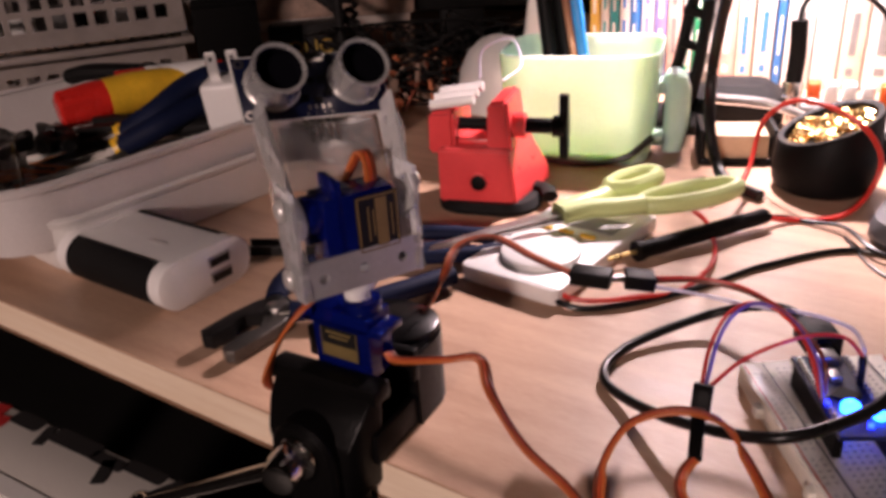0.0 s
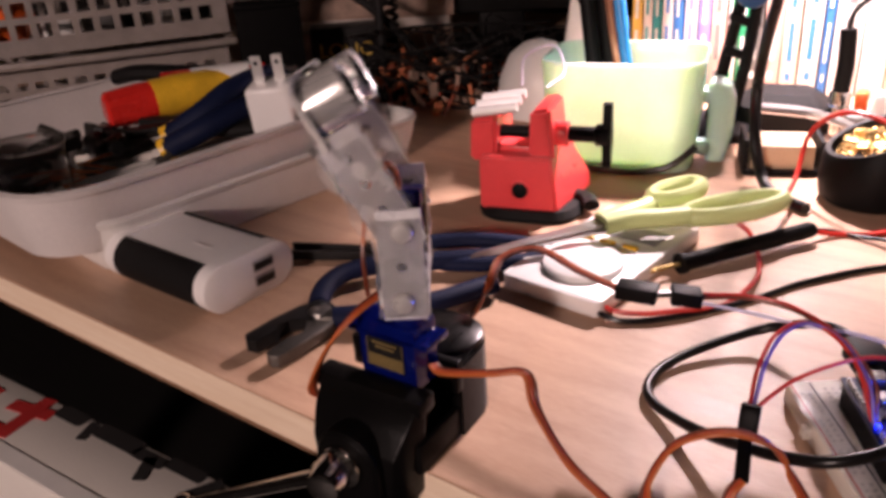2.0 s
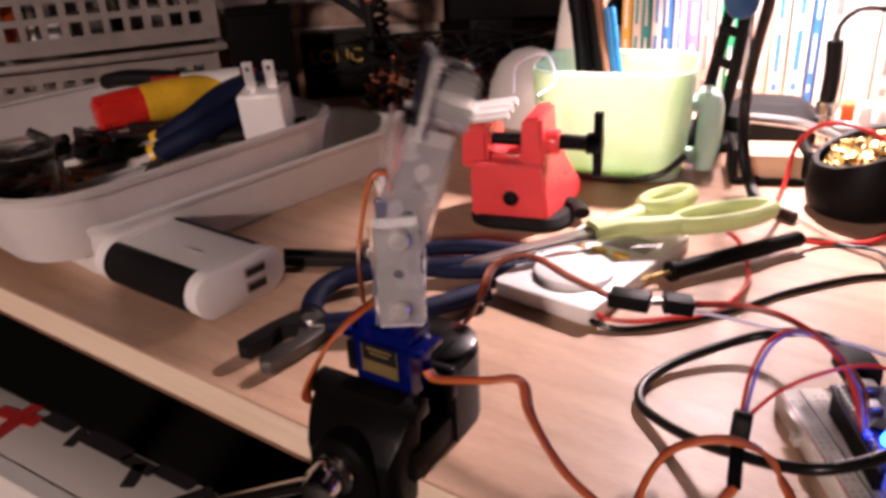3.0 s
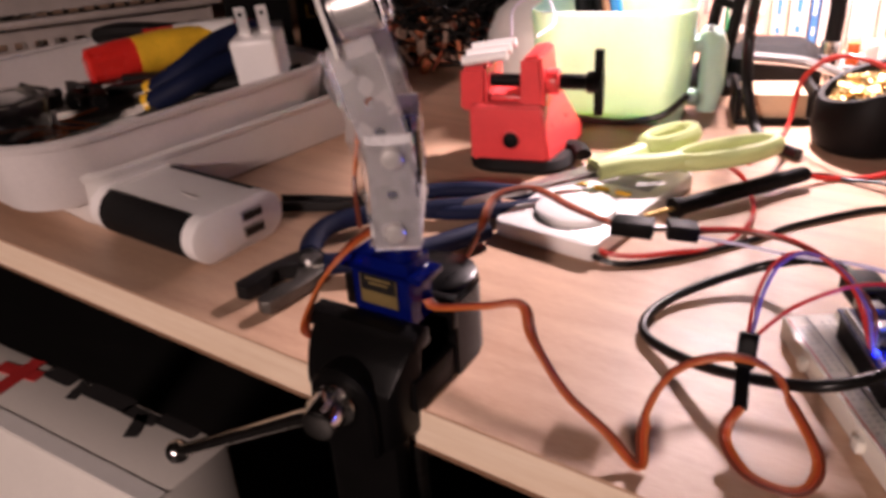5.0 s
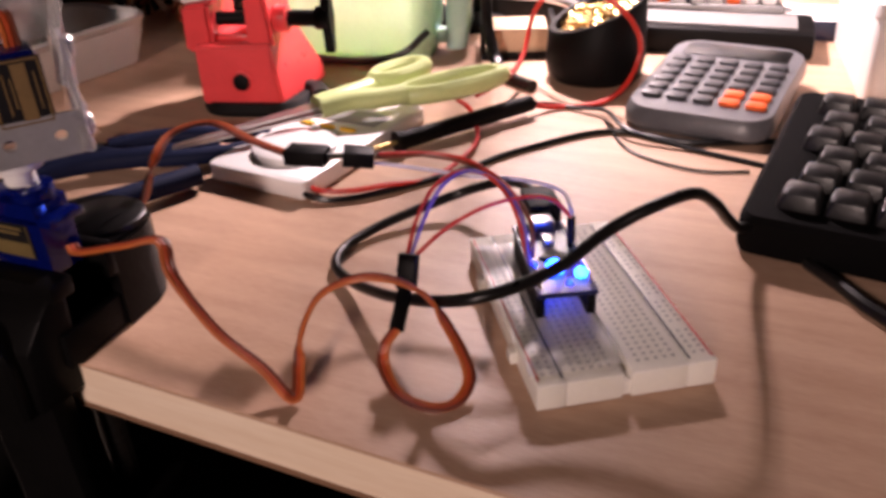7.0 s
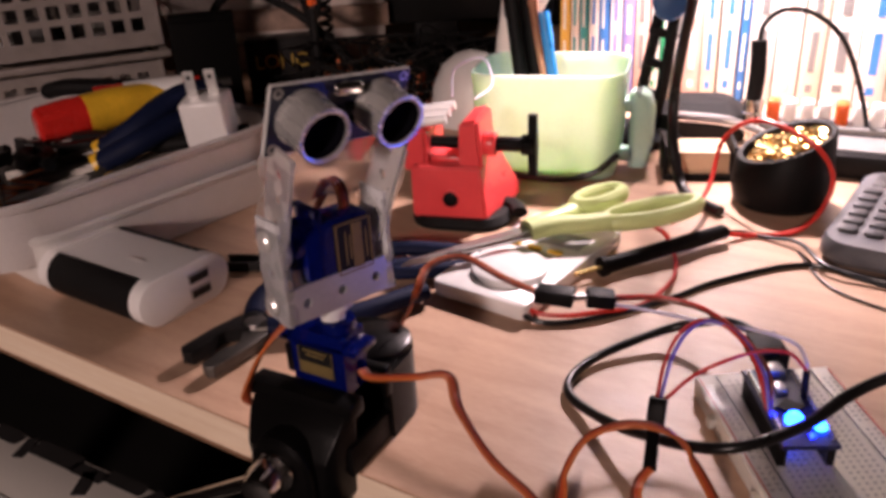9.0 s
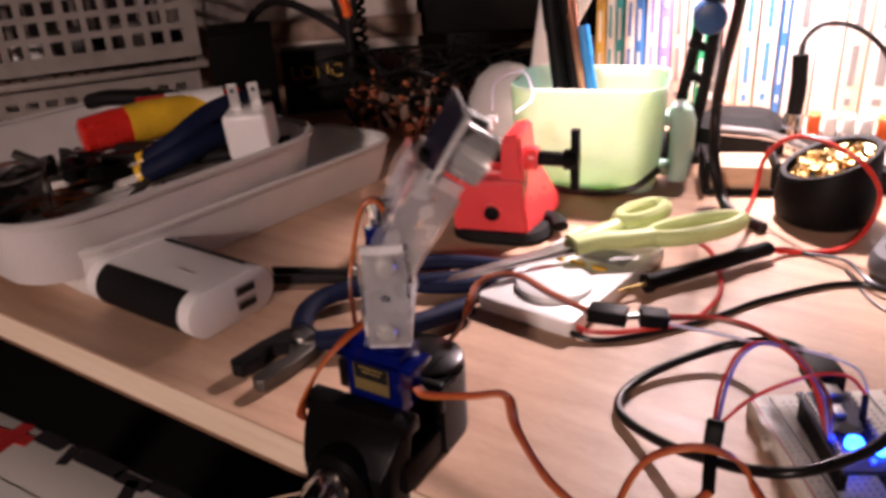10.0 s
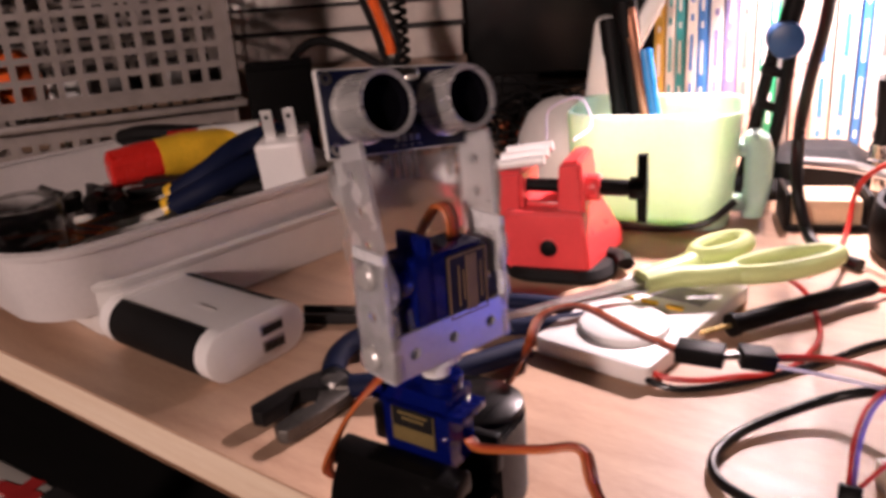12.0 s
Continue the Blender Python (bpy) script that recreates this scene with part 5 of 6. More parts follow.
def build_desk_lamp():
    d = thing("desk_lamp", "dark jointed desk lamp arm rising behind the green mug", "desk lamp")
    a, b, c = Vector((-0.120, 0.400, 0.0)), Vector((-0.104, 0.392, 0.100)), Vector((-0.078, 0.400, 0.300))
    part("foot", bm_lathe([(0.030, 0.0), (0.030, 0.006), (0.026, 0.009), (0.0, 0.010)], Matrix.Translation(a)), BLACK_PLASTIC, d)
    for off in (-0.007, 0.007):
        part("arm", bm_tube([a + Vector((off, 0, 0.008)), (a + b) / 2 + Vector((off, 0, 0)), b + Vector((off * 0.7, 0, 0))], 0.0042, seg=10), BLACK_PLASTIC, d)
    part("joint", bm_cyl(0.011, 0.026, Matrix.Translation(b) @ pose(0, 0, 0, 90, 0, 20), 24, bevel=0.002), mat("blue_joint_cap", (0.012, 0.05, 0.14), 0.4), d, "round blue joint cap")
    part("upper_arm", bm_tube([b, (b + c) / 2 + Vector((0.004, 0, 0)), c], 0.0065, seg=12), BLACK_PLASTIC, d)
    for k in range(3):
        q = a + (b - a) * (0.35 + 0.22 * k)
        part("clip", bm_box((0.020, 0.008, 0.006), Matrix.Translation(q) @ pose(0, 0, 0, 0, 20, 30), 0.001), BLACK_PLASTIC, d)
    # unseen box hood, open below, added to block light; end plate by monitor deepest
    lx, ly, lz = LAMP
    x0, x1, y0, y1 = -0.042, 0.080, -0.079, 0.066
    for nm, size, at in (("unseen_hood_top", (x1 - x0 + 0.004, y1 - y0 + 0.004, 0.003), ((x0 + x1) / 2, (y0 + y1) / 2, 0.0465)),
                         ("unseen_end_plate", (0.003, y1 - y0, 0.140), (x0, (y0 + y1) / 2, -0.025)),
                         ("unseen_end_plate", (0.003, y1 - y0, 0.085), (x1, (y0 + y1) / 2, 0.0025)),
                         # flaps added in the hood only to shade the desk left and right
                         ("light_blocking_flap", (0.028, 0.003, 0.037), (-0.028, y0, -0.0525)),
                         ("light_blocking_flap", (0.003, 0.026, 0.088), (0.025, -0.042, 0.001)),
                         ("unseen_hood_side", (x1 - x0 - 0.004, 0.003, 0.080), ((x0 + x1) / 2, y0, 0.0050)),
                         ("unseen_hood_side", (x1 - x0 - 0.004, 0.003, 0.080), ((x0 + x1) / 2, y1, 0.005))):
        part(nm, bm_box(size, pose(lx + at[0], ly + at[1], lz + at[2]), 0.0008), BLACK_PLASTIC, d)
    cable("lamp_cord", [(-0.057, 0.287, 0.150), (-0.062, 0.300, 0.118), (-0.070, 0.314, 0.088), (-0.074, 0.318, 0.058), (-0.071, 0.312, 0.028), (-0.062, 0.302, 0.008), (-0.051, 0.288, 0.0035), (-0.030, 0.275, 0.003)], 0.0034, BLACK_WIRE, "thick black lamp cord hanging to the desk")


def build_soldering_lead():
    s = thing("soldering_iron_lead", "black strain relief with a metal collar and thin cable", "soldering iron", pose(0, 0, 0))
    part("sleeve", bm_tube([(-0.048, 0.420, 0.030), (-0.0475, 0.421, 0.050), (-0.049, 0.422, 0.072)], 0.0055, seg=12), BLACK_RUBBER, s)
    part("collar", bm_tube([(-0.0475, 0.419, 0.003), (-0.048, 0.420, 0.018), (-0.048, 0.420, 0.032)], 0.0068, seg=14), CHROME, s, "shiny ridged metal collar")
    part("lead", bm_tube([(-0.049, 0.422, 0.070), (-0.047, 0.424, 0.083), (-0.036, 0.427, 0.092), (-0.016, 0.430, 0.089), (0.004, 0.434, 0.070), (0.020, 0.438, 0.03), (0.026, 0.44, 0.002)], 0.0018, seg=8), BLACK_WIRE, s)


def build_right_clutter():
    w = thing("wooden_block", "small pale wooden tray in a black metal frame", "tray", pose(-0.064, 0.345, 0.0, 0, 0, 22))
    part("block", bm_box((0.036, 0.030, 0.017), pose(0, 0, 0.0095), 0.001), WOOD_BOX, w)
    bm = bmesh.new()
    for s, p in (((0.044, 0.003, 0.004), (0, -0.0175, 0.002)), ((0.003, 0.036, 0.022), (0.0215, 0, 0.011)), ((0.003, 0.036, 0.022), (-0.0215, 0, 0.011)), ((0.044, 0.003, 0.004), (0, 0.0175, 0.002))):
        add_box(bm, s, pose(*p), 0.0006)
    part("frame", bm, BLACK_PLASTIC, w, "thin black metal frame")
    tw = thing("tweezers", "steel tweezers lying across the wooden tray", "tweezers")
    for dz in (0.0, 0.003):
        part("arm", bm_tube([(-0.085, 0.360, 0.030 + dz), (-0.05, 0.372, 0.026 + dz), (-0.018, 0.372, 0.018 + dz * 0.3)], 0.0016, seg=6, flat=1.8), STEEL, tw)
    bm = bmesh.new()
    add_loft(bm, [[(x * a, y * a, z) for x, y in rounded(0.065, 0.05, 0.015)] for a, z in ((0.9, 0.0), (1.0, 0.006), (0.95, 0.020), (0.6, 0.028))])
    solo("black_pouch", bm, BLACK_RUBBER, "soft black pouch lying on the desk", "pouch", pose(-0.085, 0.425, 0.0, 0, 0, 15))
    p = thing("terminal_strip", "pale strip of screw terminals and switches", "terminal block", pose(0.018, 0.448, 0.0, 0, 0, 8))
    part("rail", bm_box((0.13, 0.03, 0.014), pose(0, 0, 0.007), 0.002), GREY_CALC, p)
    for k in range(11):
        part("terminal", bm_box((0.0085, 0.014, 0.016), pose(-0.056 + k * 0.0112, -0.004, 0.021), 0.002), WHITE_PLASTIC if k % 4 else ORANGE, p)
    r = thing("flat_case", "dark flat equipment case lying on the desk", "case", pose(0.045, 0.392, 0.0, 0, 0, 4))
    part("case", bm_box((0.12, 0.05, 0.016), pose(0, 0, 0.008), 0.003), BLACK_PLASTIC, r)
    part("panel", bm_box((0.10, 0.03, 0.001), pose(0, -0.002, 0.0166)), GREY_CALC, r)
    c = thing("clear_storage_box", "cloudy white plastic storage box beside the keyboard", "storage box", pose(0.185, 0.365, 0.0, 0, 0, 8))
    bm = bmesh.new()
    add_loft(bm, [[(x * a, y * a, z) for x, y in rounded(0.13, 0.13, 0.008)] for a, z in ((0.92, 0.0), (0.94, 0.003), (0.97, 0.045), (1.0, 0.046), (1.0, 0.052), (0.97, 0.054))])
    part("box", bm, GREY_WHITE, c)
    part("lid", bm_box((0.122, 0.122, 0.004), pose(0, 0, 0.056), 0.0015), WHITE_PLASTIC, c, "white snap lid")
    bm = bmesh.new()
    for k in range(4):
        add_box(bm, (0.09 - 0.012 * k, 0.0006, 0.003), pose(-0.005, -0.0632, 0.012 + 0.008 * k, 4))
    part("print", bm, GREY_CALC, c, "bars of grey print")
    n = thing("notepad", "notepad with a blue binding by the storage box", "notepad", pose(0.085, 0.445, 0, 0, 0, 5))
    part("paper_block", bm_box((0.07, 0.05, 0.010), pose(0, 0, 0.005), 0.001), PAPER, n)
    part("binding", bm_box((0.07, 0.006, 0.0115), pose(0, -0.0255, 0.0055), 0.001), PCB_BLUE, n, "blue binding strip")


def build_back_clutter():
    bm = bmesh.new()
    add_loft(bm, [[(0.036 * k * math.cos(a), 0.030 * k * math.sin(a), z) for a in [2 * math.pi * i / 28 for i in range(28)]] for k, z in ((1.0, 0.0), (1.0, 0.012), (0.92, 0.030), (0.7, 0.046), (0.38, 0.055), (0.1, 0.058))])
    solo("white_dome", bm, GREY_WHITE, "white domed plastic cover on the desk", "cover", pose(-0.262, 0.392, 0.0))
    f = thing("white_fan", "folded pale plastic gadget behind the mug", "gadget", pose(-0.255, 0.455, 0.0, 0, 0, 20))
    part("body", bm_box((0.030, 0.03, 0.11), pose(0, 0, 0.055, 0, 8), 0.006), GREY_WHITE, f)
    part("arm", bm_box((0.014, 0.012, 0.08), pose(0.022, -0.01, 0.09, 0, 28), 0.004), GREY_WHITE, f)
    rnd = random.Random(21)
    mats = (mat("terracotta_parts", (0.52, 0.17, 0.08), 0.5), BROWN_WIRE, BLACK_PLASTIC, CLUTTER, BLACK_RUBBER)
    for q, mt in enumerate(mats):
        bm = bmesh.new()
        for k in range(34):
            u, v = rnd.uniform(-0.07, 0.06), rnd.uniform(-0.06, 0.07)
            p = Vector((-0.352 + 0.7 * u - 0.6 * v, 0.398 + 0.6 * u + 0.7 * v, rnd.uniform(0.004, 0.022)))
            m = Matrix.Translation(p) @ pose(0, 0, 0, rnd.uniform(-60, 60), rnd.uniform(-60, 60), rnd.uniform(0, 360))
            if k % 2:
                add_box(bm, (rnd.uniform(0.006, 0.018), rnd.uniform(0.003, 0.008), rnd.uniform(0.002, 0.007)), m, 0.0006, 1)
            else:
                add_cyl(bm, rnd.uniform(0.001, 0.0025), rnd.uniform(0.012, 0.035), m, 8)
        solo("small_parts", bm, mt, "heap of loose electronic parts behind the red vise", "parts", kind="stuff")
    bm = bmesh.new()
    for k in range(16):
        pts = [(-0.36 + rnd.uniform(-0.09, 0.08), 0.42 + rnd.uniform(-0.07, 0.08), rnd.uniform(0.003, 0.055)) for _ in range(5)]
        add_tube(bm, pts, 0.0011, seg=6, n=6)
    solo("loose_wires", bm, BLACK_WIRE, "tangle of loose thin black wires", "wires", kind="stuff")
    cable("white_wire", [(-0.20, 0.262, 0.0570), (-0.205, 0.275, 0.072), (-0.190, 0.285, 0.078), (-0.175, 0.270, 0.066), (-0.176, 0.250, 0.0610)], 0.0008, WHITE_WIRE, "thin white wire looped over the red vise", "wire")


def build_carton():
    c = thing("carton", "white carton with large black and red print under the desk", "carton", pose(-0.485, -0.010, FLOOR_Z, 0, 0, 3))
    H = -FLOOR_Z - 0.105
    part("box", bm_box((0.50, 0.052, H), pose(0, 0, H / 2), 0.002), CARD, c)
    # round letter ends cut off by the far edge, and one red letter
    for x, y, w, d, a in ((0.115, 0.021, 0.026, 0.010, 0), (0.137, 0.017, 0.007, 0.016, 20), (0.160, 0.021, 0.040, 0.011, 0), (0.190, 0.019, 0.026, 0.008, 0), (0.195, 0.012, 0.008, 0.018, 28), (0.216, 0.022, 0.030, 0.008, 0), (0.238, 0.016, 0.010, 0.020, -30)):
        part("print", bm_prism(rounded(w, d, d * 0.3, 4) if w > d else rounded(w, d, w * 0.1, 2), H, H + 0.0008, pose(x, y, 0, 0, 0, a)), PRINT_GAP_BLACK, c, "bold black print")
    for x, y, w, d, a in ((0.090, 0.006, 0.011, 0.038, 8), (0.086, 0.012, 0.036, 0.009, 8), (0.078, -0.010, 0.026, 0.009, 8), (0.030, 0.010, 0.040, 0.012, 0)):
        part("red_print", bm_box((w, d, 0.0008), pose(x, y, H + 0.0003 + 0.0002 * (w < 0.02), 0, 0, a)), INK_RED, c, "bold red print")
    part("tape_edge", bm_box((0.50, 0.010, 0.0006), pose(0, -0.020, H + 0.0003)), PAPER, c)


build_trays()
build_screwdriver()
build_chisel()
build_charger()
build_tool_heap()
build_basket()
build_back_boxes()
build_books()
build_desk_lamp()
build_soldering_lead()
build_right_clutter()
build_back_clutter()
build_carton()
build_pen("black_marker", "black marker standing in the green mug", (-0.168, 0.335, 0.010), (-0.184, 0.332, 0.128), 0.0068, BLACK_PLASTIC)
build_pen("black_pen", "black pen standing in the green mug", (-0.172, 0.318, 0.010), (-0.191, 0.326, 0.118), 0.0055, BLACK_PLASTIC)
build_pen("copper_pen", "copper coloured pen standing in the green mug", (-0.158, 0.330, 0.010), (-0.180, 0.330, 0.124), 0.0036, mat("copper_lacquer", (0.60, 0.26, 0.16), 0.25, 0.7))
build_pen("blue_pen", "blue pen standing in the green mug", (-0.150, 0.325, 0.010), (-0.170, 0.333, 0.099), 0.0036, mat("blue_pen_plastic", (0.03, 0.25, 0.62), 0.35))
build_pliers("needle_nose_pliers", "slim pliers with navy blue grips", pose(-0.199, 0.1165, 0.0, 0, 0, 206), BLUE_GRIP, 8, 0.85, 0.4)


# ---- wires ----
def build_ribbon(name, label, pts, mats, r=0.00070):
    w = thing(name, label, "cable")
    for k, mt in enumerate(mats):
        part("strand", bm_tube(pts, r, seg=8, n=8, offset=(k - 1) * r * 1.9), mt, w)
    return w


def build_plug(name, label, a, b, r=0.0036):
    a, b = Vector(a), Vector(b)
    d = (b - a)
    m = Matrix.Translation((a + b) / 2) @ d.to_track_quat("X", "Z").to_matrix().to_4x4()
    return solo(name, bm_box((d.length, r * 2.2, r * 1.5), m, 0.0005), BLACK_PLASTIC, label, "connector")


WIRES = {
    "pan_lead": [(-0.083, 0.0115, 0.0345), (-0.077, 0.009, 0.035), (-0.060, 0.010, 0.040), (-0.049, 0.013, 0.042), (-0.043, 0.009, 0.034), (-0.033, 0.010, 0.018), (-0.020, 0.011, 0.008), (-0.009, 0.009, 0.0016), (-0.011, 0.016, 0.008), (-0.010, 0.018, 0.018), (-0.004, 0.021, 0.030), (0.008, 0.025, 0.036), (0.018, 0.032, 0.031), (0.022, 0.040, 0.018), (0.033, 0.034, 0.006), (0.034, 0.026, 0.002), (0.029, 0.020, 0.0018), (0.018, 0.021, 0.002), (0.010, 0.027, 0.005), (0.009, 0.030, 0.010), (0.011, 0.034, 0.014)],
    "tilt_lead": [(-0.100, 0.010, 0.058), (-0.103, -0.002, 0.054), (-0.111, -0.008, 0.042), (-0.121, -0.008, 0.022), (-0.124, 0.006, 0.010), (-0.126, 0.030, 0.006), (-0.116, 0.056, 0.010), (-0.100, 0.056, 0.024), (-0.091, 0.056, 0.040), (-0.093, 0.070, 0.046), (-0.084, 0.081, 0.047), (-0.064, 0.076, 0.045), (-0.048, 0.074, 0.043)],
    "usb_cable": [(0.0255, 0.1135, 0.0215), (0.020, 0.121, 0.0205), (0.013, 0.126, 0.019), (0.003, 0.130, 0.015), (-0.013, 0.128, 0.008), (-0.030, 0.108, 0.004), (-0.037, 0.090, 0.0028), (-0.035, 0.075, 0.0028), (-0.023, 0.065, 0.004), (0.001, 0.051, 0.012), (0.030, 0.041, 0.024), (0.049, 0.056, 0.0285), (0.061, 0.071, 0.036), (0.072, 0.079, 0.042), (0.081, 0.091, 0.042), (0.086, 0.103, 0.034), (0.0895, 0.115, 0.0235), (0.0925, 0.126, 0.0150), (0.0960, 0.1370, 0.0105)],
}
build_ribbon("pan_servo_lead", "flat orange, red and brown servo lead lying on the desk", WIRES["pan_lead"], (BROWN_WIRE, ORANGE_WIRE, YELLOW_WIRE), 0.00064)
build_ribbon("tilt_servo_lead", "flat orange, red and brown servo lead round the vise", WIRES["tilt_lead"], (YELLOW_WIRE, ORANGE_WIRE, BROWN_WIRE), 0.00064)
cable("usb_cable", WIRES["usb_cable"], 0.0019, BLACK_WIRE, "thick glossy black USB cable looping on the desk", n=10, seg=12)
build_plug("usb_plug", "black moulded USB plug in the controller board", (0.0335, 0.1005, 0.0215), (0.0255, 0.1135, 0.0215), 0.0050)
build_plug("servo_connector", "black three-pin servo connector", (-0.048, 0.074, 0.043), (-0.034, 0.0765, 0.043))
build_plug("header_connector", "black three-pin header connector", (-0.031, 0.081, 0.042), (-0.022, 0.086, 0.0405))
build_plug("lead_connector", "black three-pin connector hanging on its wires", (0.007, 0.052, 0.028), (0.0075, 0.048, 0.018), 0.0026)
build_plug("lead_connector", "black three-pin connector joined to the orange lead", (0.0075, 0.047, 0.018), (0.011, 0.034, 0.0135), 0.0019)
build_plug("jumper_end", "black jumper wire end in the breadboard", (0.0455, 0.0885, 0.029), (0.0465, 0.0885, 0.011), 0.0014)
bm_pins = bmesh.new()
add_tube(bm_pins, [(-0.034, 0.0765, 0.043), (-0.031, 0.081, 0.042)], 0.0012, seg=6, smooth=False)
solo("pin_joint", bm_pins, STEEL, "bare pins between the two connectors", "pins")
for nm, lab, mt, r, pts in (
    ("red_wire", "thin red wire from the connector to the board", RED_WIRE, 0.0007, [(-0.022, 0.088, 0.041), (-0.009, 0.098, 0.039), (0.007, 0.099, 0.038), (0.024, 0.089, 0.036), (0.033, 0.078, 0.032), (0.036, 0.076, 0.021)]),
    ("black_wire", "thin black wire from the connector to the board", BROWN_WIRE, 0.0007, [(-0.022, 0.087, 0.040), (-0.009, 0.097, 0.0385), (0.009, 0.098, 0.037), (0.026, 0.089, 0.034), (0.036, 0.078, 0.030), (0.038, 0.074, 0.021)]),
    ("white_wire", "thin pale violet wire arching to the breadboard", WHITE_WIRE, 0.00062, [(-0.022, 0.085, 0.039), (-0.007, 0.092, 0.036), (0.009, 0.094, 0.035), (0.026, 0.097, 0.035), (0.040, 0.094, 0.035), (0.045, 0.089, 0.032), (0.0455, 0.0885, 0.029)]),
    ("red_wire", "red wire arching from the connector to the board", RED_WIRE, 0.00062, [(0.0065, 0.0515, 0.027), (0.005, 0.062, 0.034), (0.006, 0.074, 0.040), (0.011, 0.083, 0.042), (0.020, 0.085, 0.040), (0.030, 0.079, 0.034), (0.0375, 0.0715, 0.021)]),
    ("violet_wire", "violet wire arching from the connector to the board", mat("violet_wire", (0.16, 0.10, 0.42), 0.4), 0.00062, [(0.0075, 0.052, 0.027), (0.006, 0.067, 0.034), (0.008, 0.077, 0.040), (0.014, 0.084, 0.042), (0.024, 0.085, 0.038), (0.034, 0.076, 0.032), (0.0385, 0.069, 0.021)]),
    ("red_wire", "red wire arching to the far rail of the breadboard", RED_WIRE, 0.00062, [(0.0085, 0.0525, 0.027), (0.015, 0.062, 0.033), (0.024, 0.069, 0.038), (0.032, 0.079, 0.038), (0.040, 0.085, 0.036), (0.0455, 0.0885, 0.029)]),
    ("black_cable", "thin black cable running across the desk", BLACK_WIRE, 0.0014, [(-0.081, 0.1225, 0.0055), (-0.074, 0.1175, 0.0030), (-0.061, 0.1210, 0.0016), (-0.041, 0.141, 0.0015), (-0.023, 0.167, 0.0015), (-0.008, 0.194, 0.0015), (0.024, 0.229, 0.0015), (0.063, 0.227, 0.0015), (0.130, 0.255, 0.0015)]),
    ("probe_lead", "thin black test lead from the probe", BLACK_WIRE, 0.0011, [(-0.0205, 0.240, 0.0063), (-0.012, 0.252, 0.003), (-0.001, 0.254, 0.0015), (0.017, 0.248, 0.0042), (0.034, 0.226, 0.0042), (0.065, 0.220, 0.0012), (0.130, 0.205, 0.0012)]),
    ("grey_wire", "very thin dark wire curling on the desk", BLACK_WIRE, 0.0006, [(0.018, 0.244, 0.0008), (0.035, 0.214, 0.0008), (0.052, 0.203, 0.0008), (0.072, 0.199, 0.0008), (0.090, 0.205, 0.0008)]),
    ("red_loop", "red test lead looped round the tip cleaner", RED_WIRE, 0.0014, [(-0.044, 0.229, 0.012), (-0.039, 0.258, 0.012), (-0.040, 0.288, 0.016), (-0.040, 0.304, 0.034), (-0.029, 0.300, 0.048), (-0.012, 0.290, 0.054), (0.012, 0.285, 0.046), (0.024, 0.288, 0.028), (0.021, 0.280, 0.010), (0.011, 0.266, 0.0018), (-0.009, 0.252, 0.0018), (-0.0195, 0.242, 0.005)]),
    ("red_lead", "red test lead running under the scissors", RED_WIRE, 0.0012, [(-0.050, 0.219, 0.0125), (-0.042, 0.217, 0.008), (-0.033, 0.203, 0.0015), (-0.028, 0.177, 0.0032), (-0.034, 0.152, 0.0015), (-0.046, 0.136, 0.0040), (-0.058, 0.1255, 0.0040), (-0.071, 0.1210, 0.0042), (-0.081, 0.1240, 0.0066)]),
    ("keyboard_cable", "black cable running out from under the keyboard", BLACK_WIRE, 0.0022, [(0.116, 0.1325, 0.0024), (0.126, 0.122, 0.0024), (0.133, 0.113, 0.0024), (0.141, 0.105, 0.0024), (0.150, 0.095, 0.0024), (0.200, 0.060, 0.0024), (0.300, 0.030, 0.0024)]),
    ("mug_cord", "thin black cord lying against the green mug", BLACK_WIRE, 0.0021, [(-0.205, 0.270, 0.012), (-0.165, 0.266, 0.010), (-0.130, 0.268, 0.010), (-0.108, 0.274, 0.015), (-0.096, 0.284, 0.026)]),
):
    cable(nm, pts, r, mt, lab, "wire" if "wire" in nm else "cable", n=7, seg=8)


# ---- motions ----
FACE = -50.0  # heading at which the sensor faces the viewer


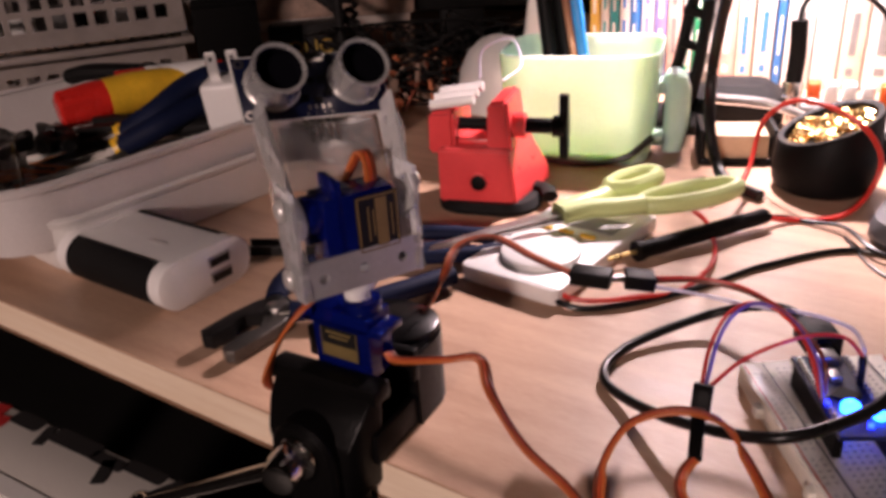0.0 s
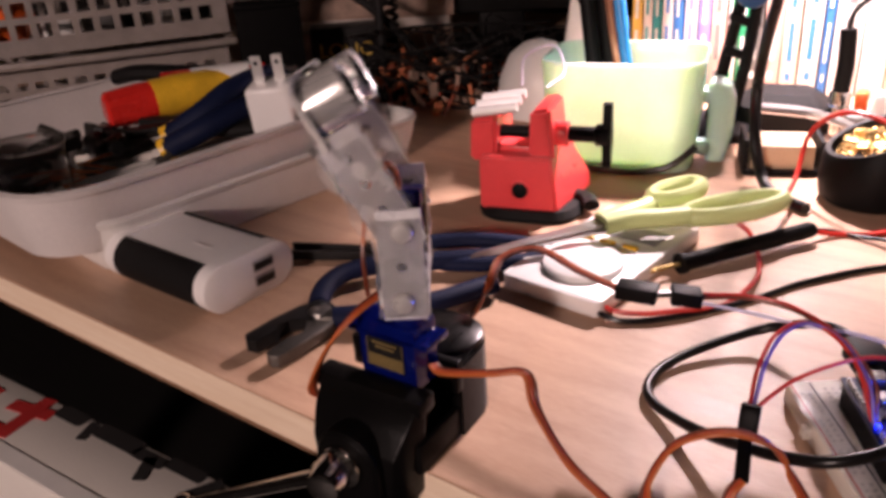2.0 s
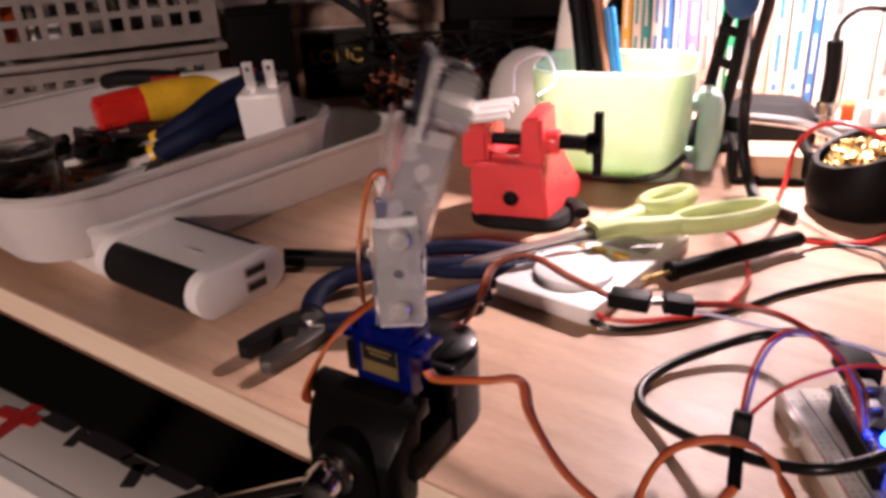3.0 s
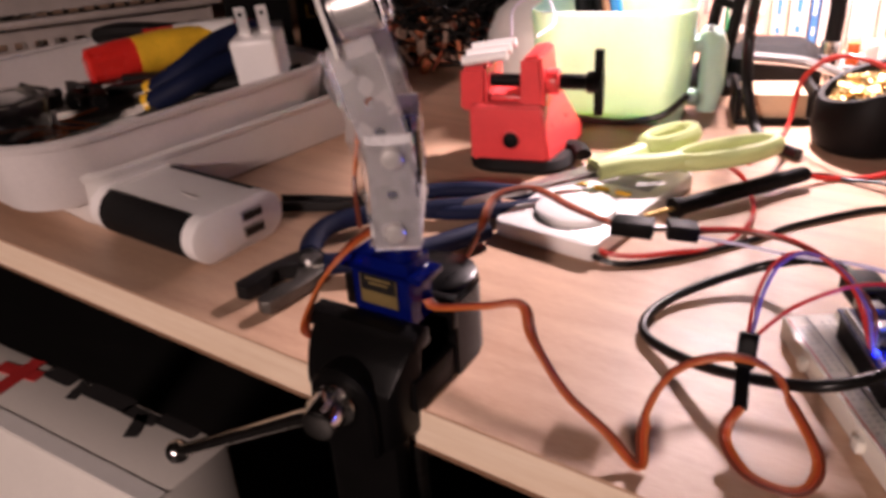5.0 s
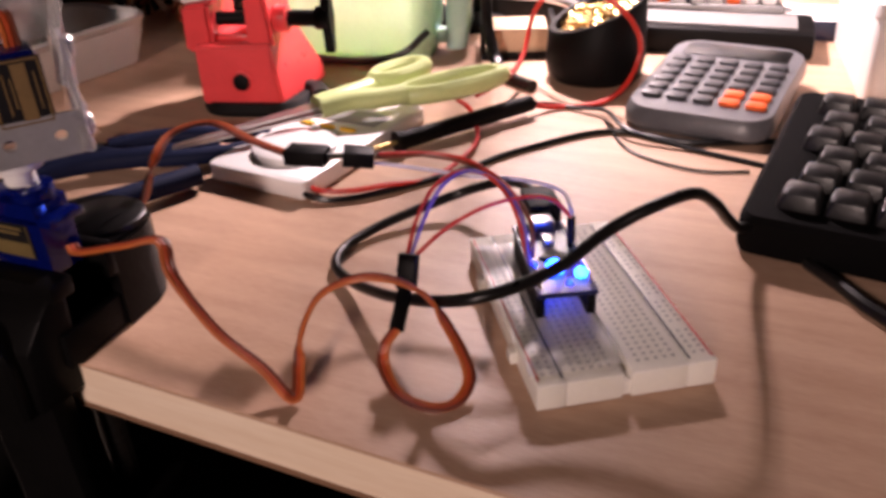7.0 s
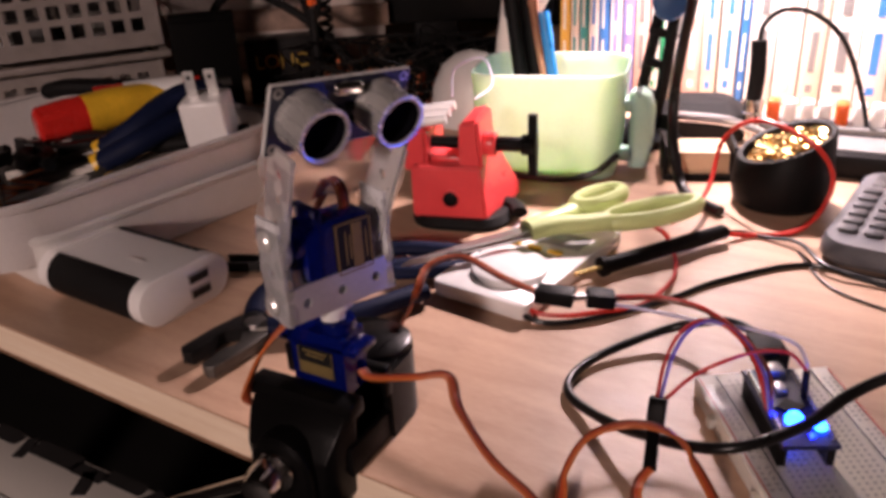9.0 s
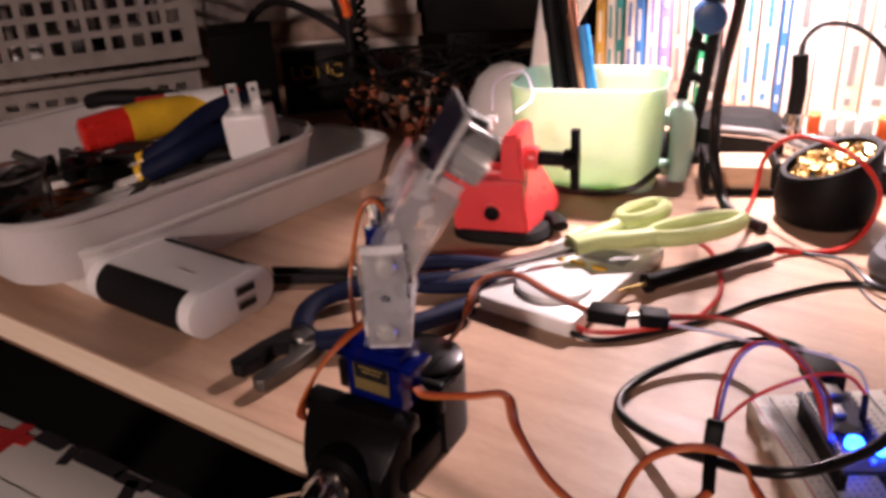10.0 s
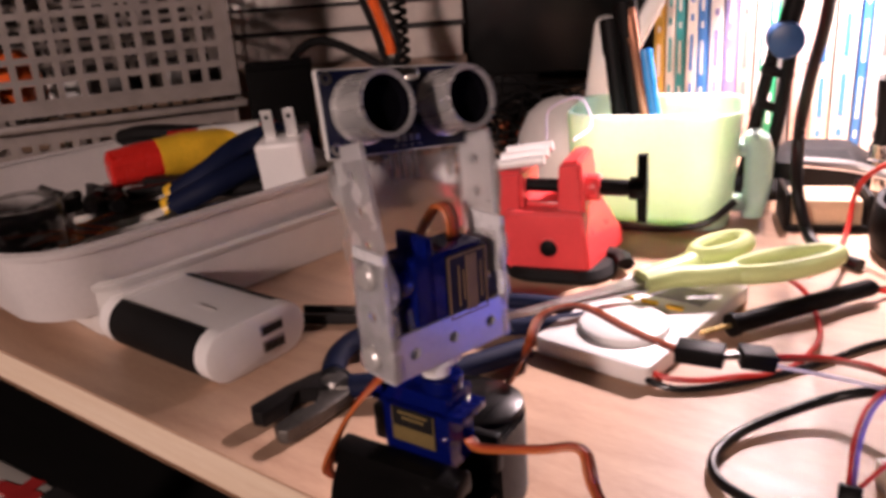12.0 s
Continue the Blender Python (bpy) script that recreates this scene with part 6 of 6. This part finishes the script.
def motions():
    # seconds, turn away from the viewer, lean back
    keys = [(0, 27, 38), (0.1, 28, 37), (0.2, 62, 38), (0.3, 88, 38), (0.4, 51, 37), (0.5, 28, 38), (0.6, 27, 37), (0.7, 64, 40), (0.8, 90, 42),
            (0.9, 67, 23), (1, 59, 6), (1.1, 45, 8), (1.2, 18, 12), (1.3, 18, 9), (1.4, 21, -14), (1.5, 23, -43), (1.6, 33, -49), (1.7, 65, -51),
            (1.8, 83, -51), (1.9, 90, -16), (2, 89, 27), (2.1, 70, 35), (2.2, 38, 33), (2.3, 11, 18), (2.4, 15, -3), (2.5, 25, -38), (2.6, 34, -47),
            (2.7, 68, -43), (2.9, 88, -38), (3.1, 90, 11), (3.3, 70, 36), (3.5, 24, 23), (3.7, 11, 4), (3.9, 29, -33), (4.1, 59, -24), (4.3, 67, 0),
            (4.4, 77, 5), (4.5, 85, 4), (4.6, 90, 25), (4.7, 91, 30), (4.8, 90, 28), (4.9, 90, 21), (5, 87, 14), (5.1, 81, 1), (5.2, 76, -3),
            (5.3, 68, -5), (5.5, 67, -5), (5.8, 63, 0), (6.2, 57, 11), (6.7, 38, 16), (7.1, 18, 2), (7.5, 59, -31), (7.9, 84, 11), (8.1, 50, 1),
            (8.3, 38, -16), (8.4, 35, -23), (8.5, 34, -36), (8.6, 33, -41), (8.7, 35, -40), (8.8, 34, -42), (8.9, 35, -27), (9, 35, -18), (9.1, 42, 6),
            (9.2, 51, 24), (9.3, 66, 20), (9.4, 65, 13), (9.5, 60, 8), (9.6, 50, -22), (9.7, 52, -39), (9.8, 79, -41), (9.9, 85, -41), (10, 86, -33),
            (10.1, 93, 2), (10.2, 100, -7), (10.3, 96, -3), (10.4, 55, 14), (10.5, 40, 16), (10.6, 52, 5), (10.7, 83, -20), (10.8, 47, -14), (10.9, 30, 1),
            (11, 30, 15), (11.1, 30, 17), (11.2, 47, 26), (11.3, 70, 15), (11.4, 77, 11), (11.5, 51, 18), (11.6, 41, 15), (11.7, 53, 20), (11.8, 70, 23),
            (11.9, 64, 17), (12, 40, 14)]
    walk(HEAD, [(t, pose(*PAN, 0, 0, FACE + a - 3)) for t, a, b in keys])
    walk(TILT_FRAME, [(t, pose(*PIVOT, 0, -b, 0) @ pose(0, 0, 0, -5.4, 0, 1.7)) for t, a, b in keys])


motions()
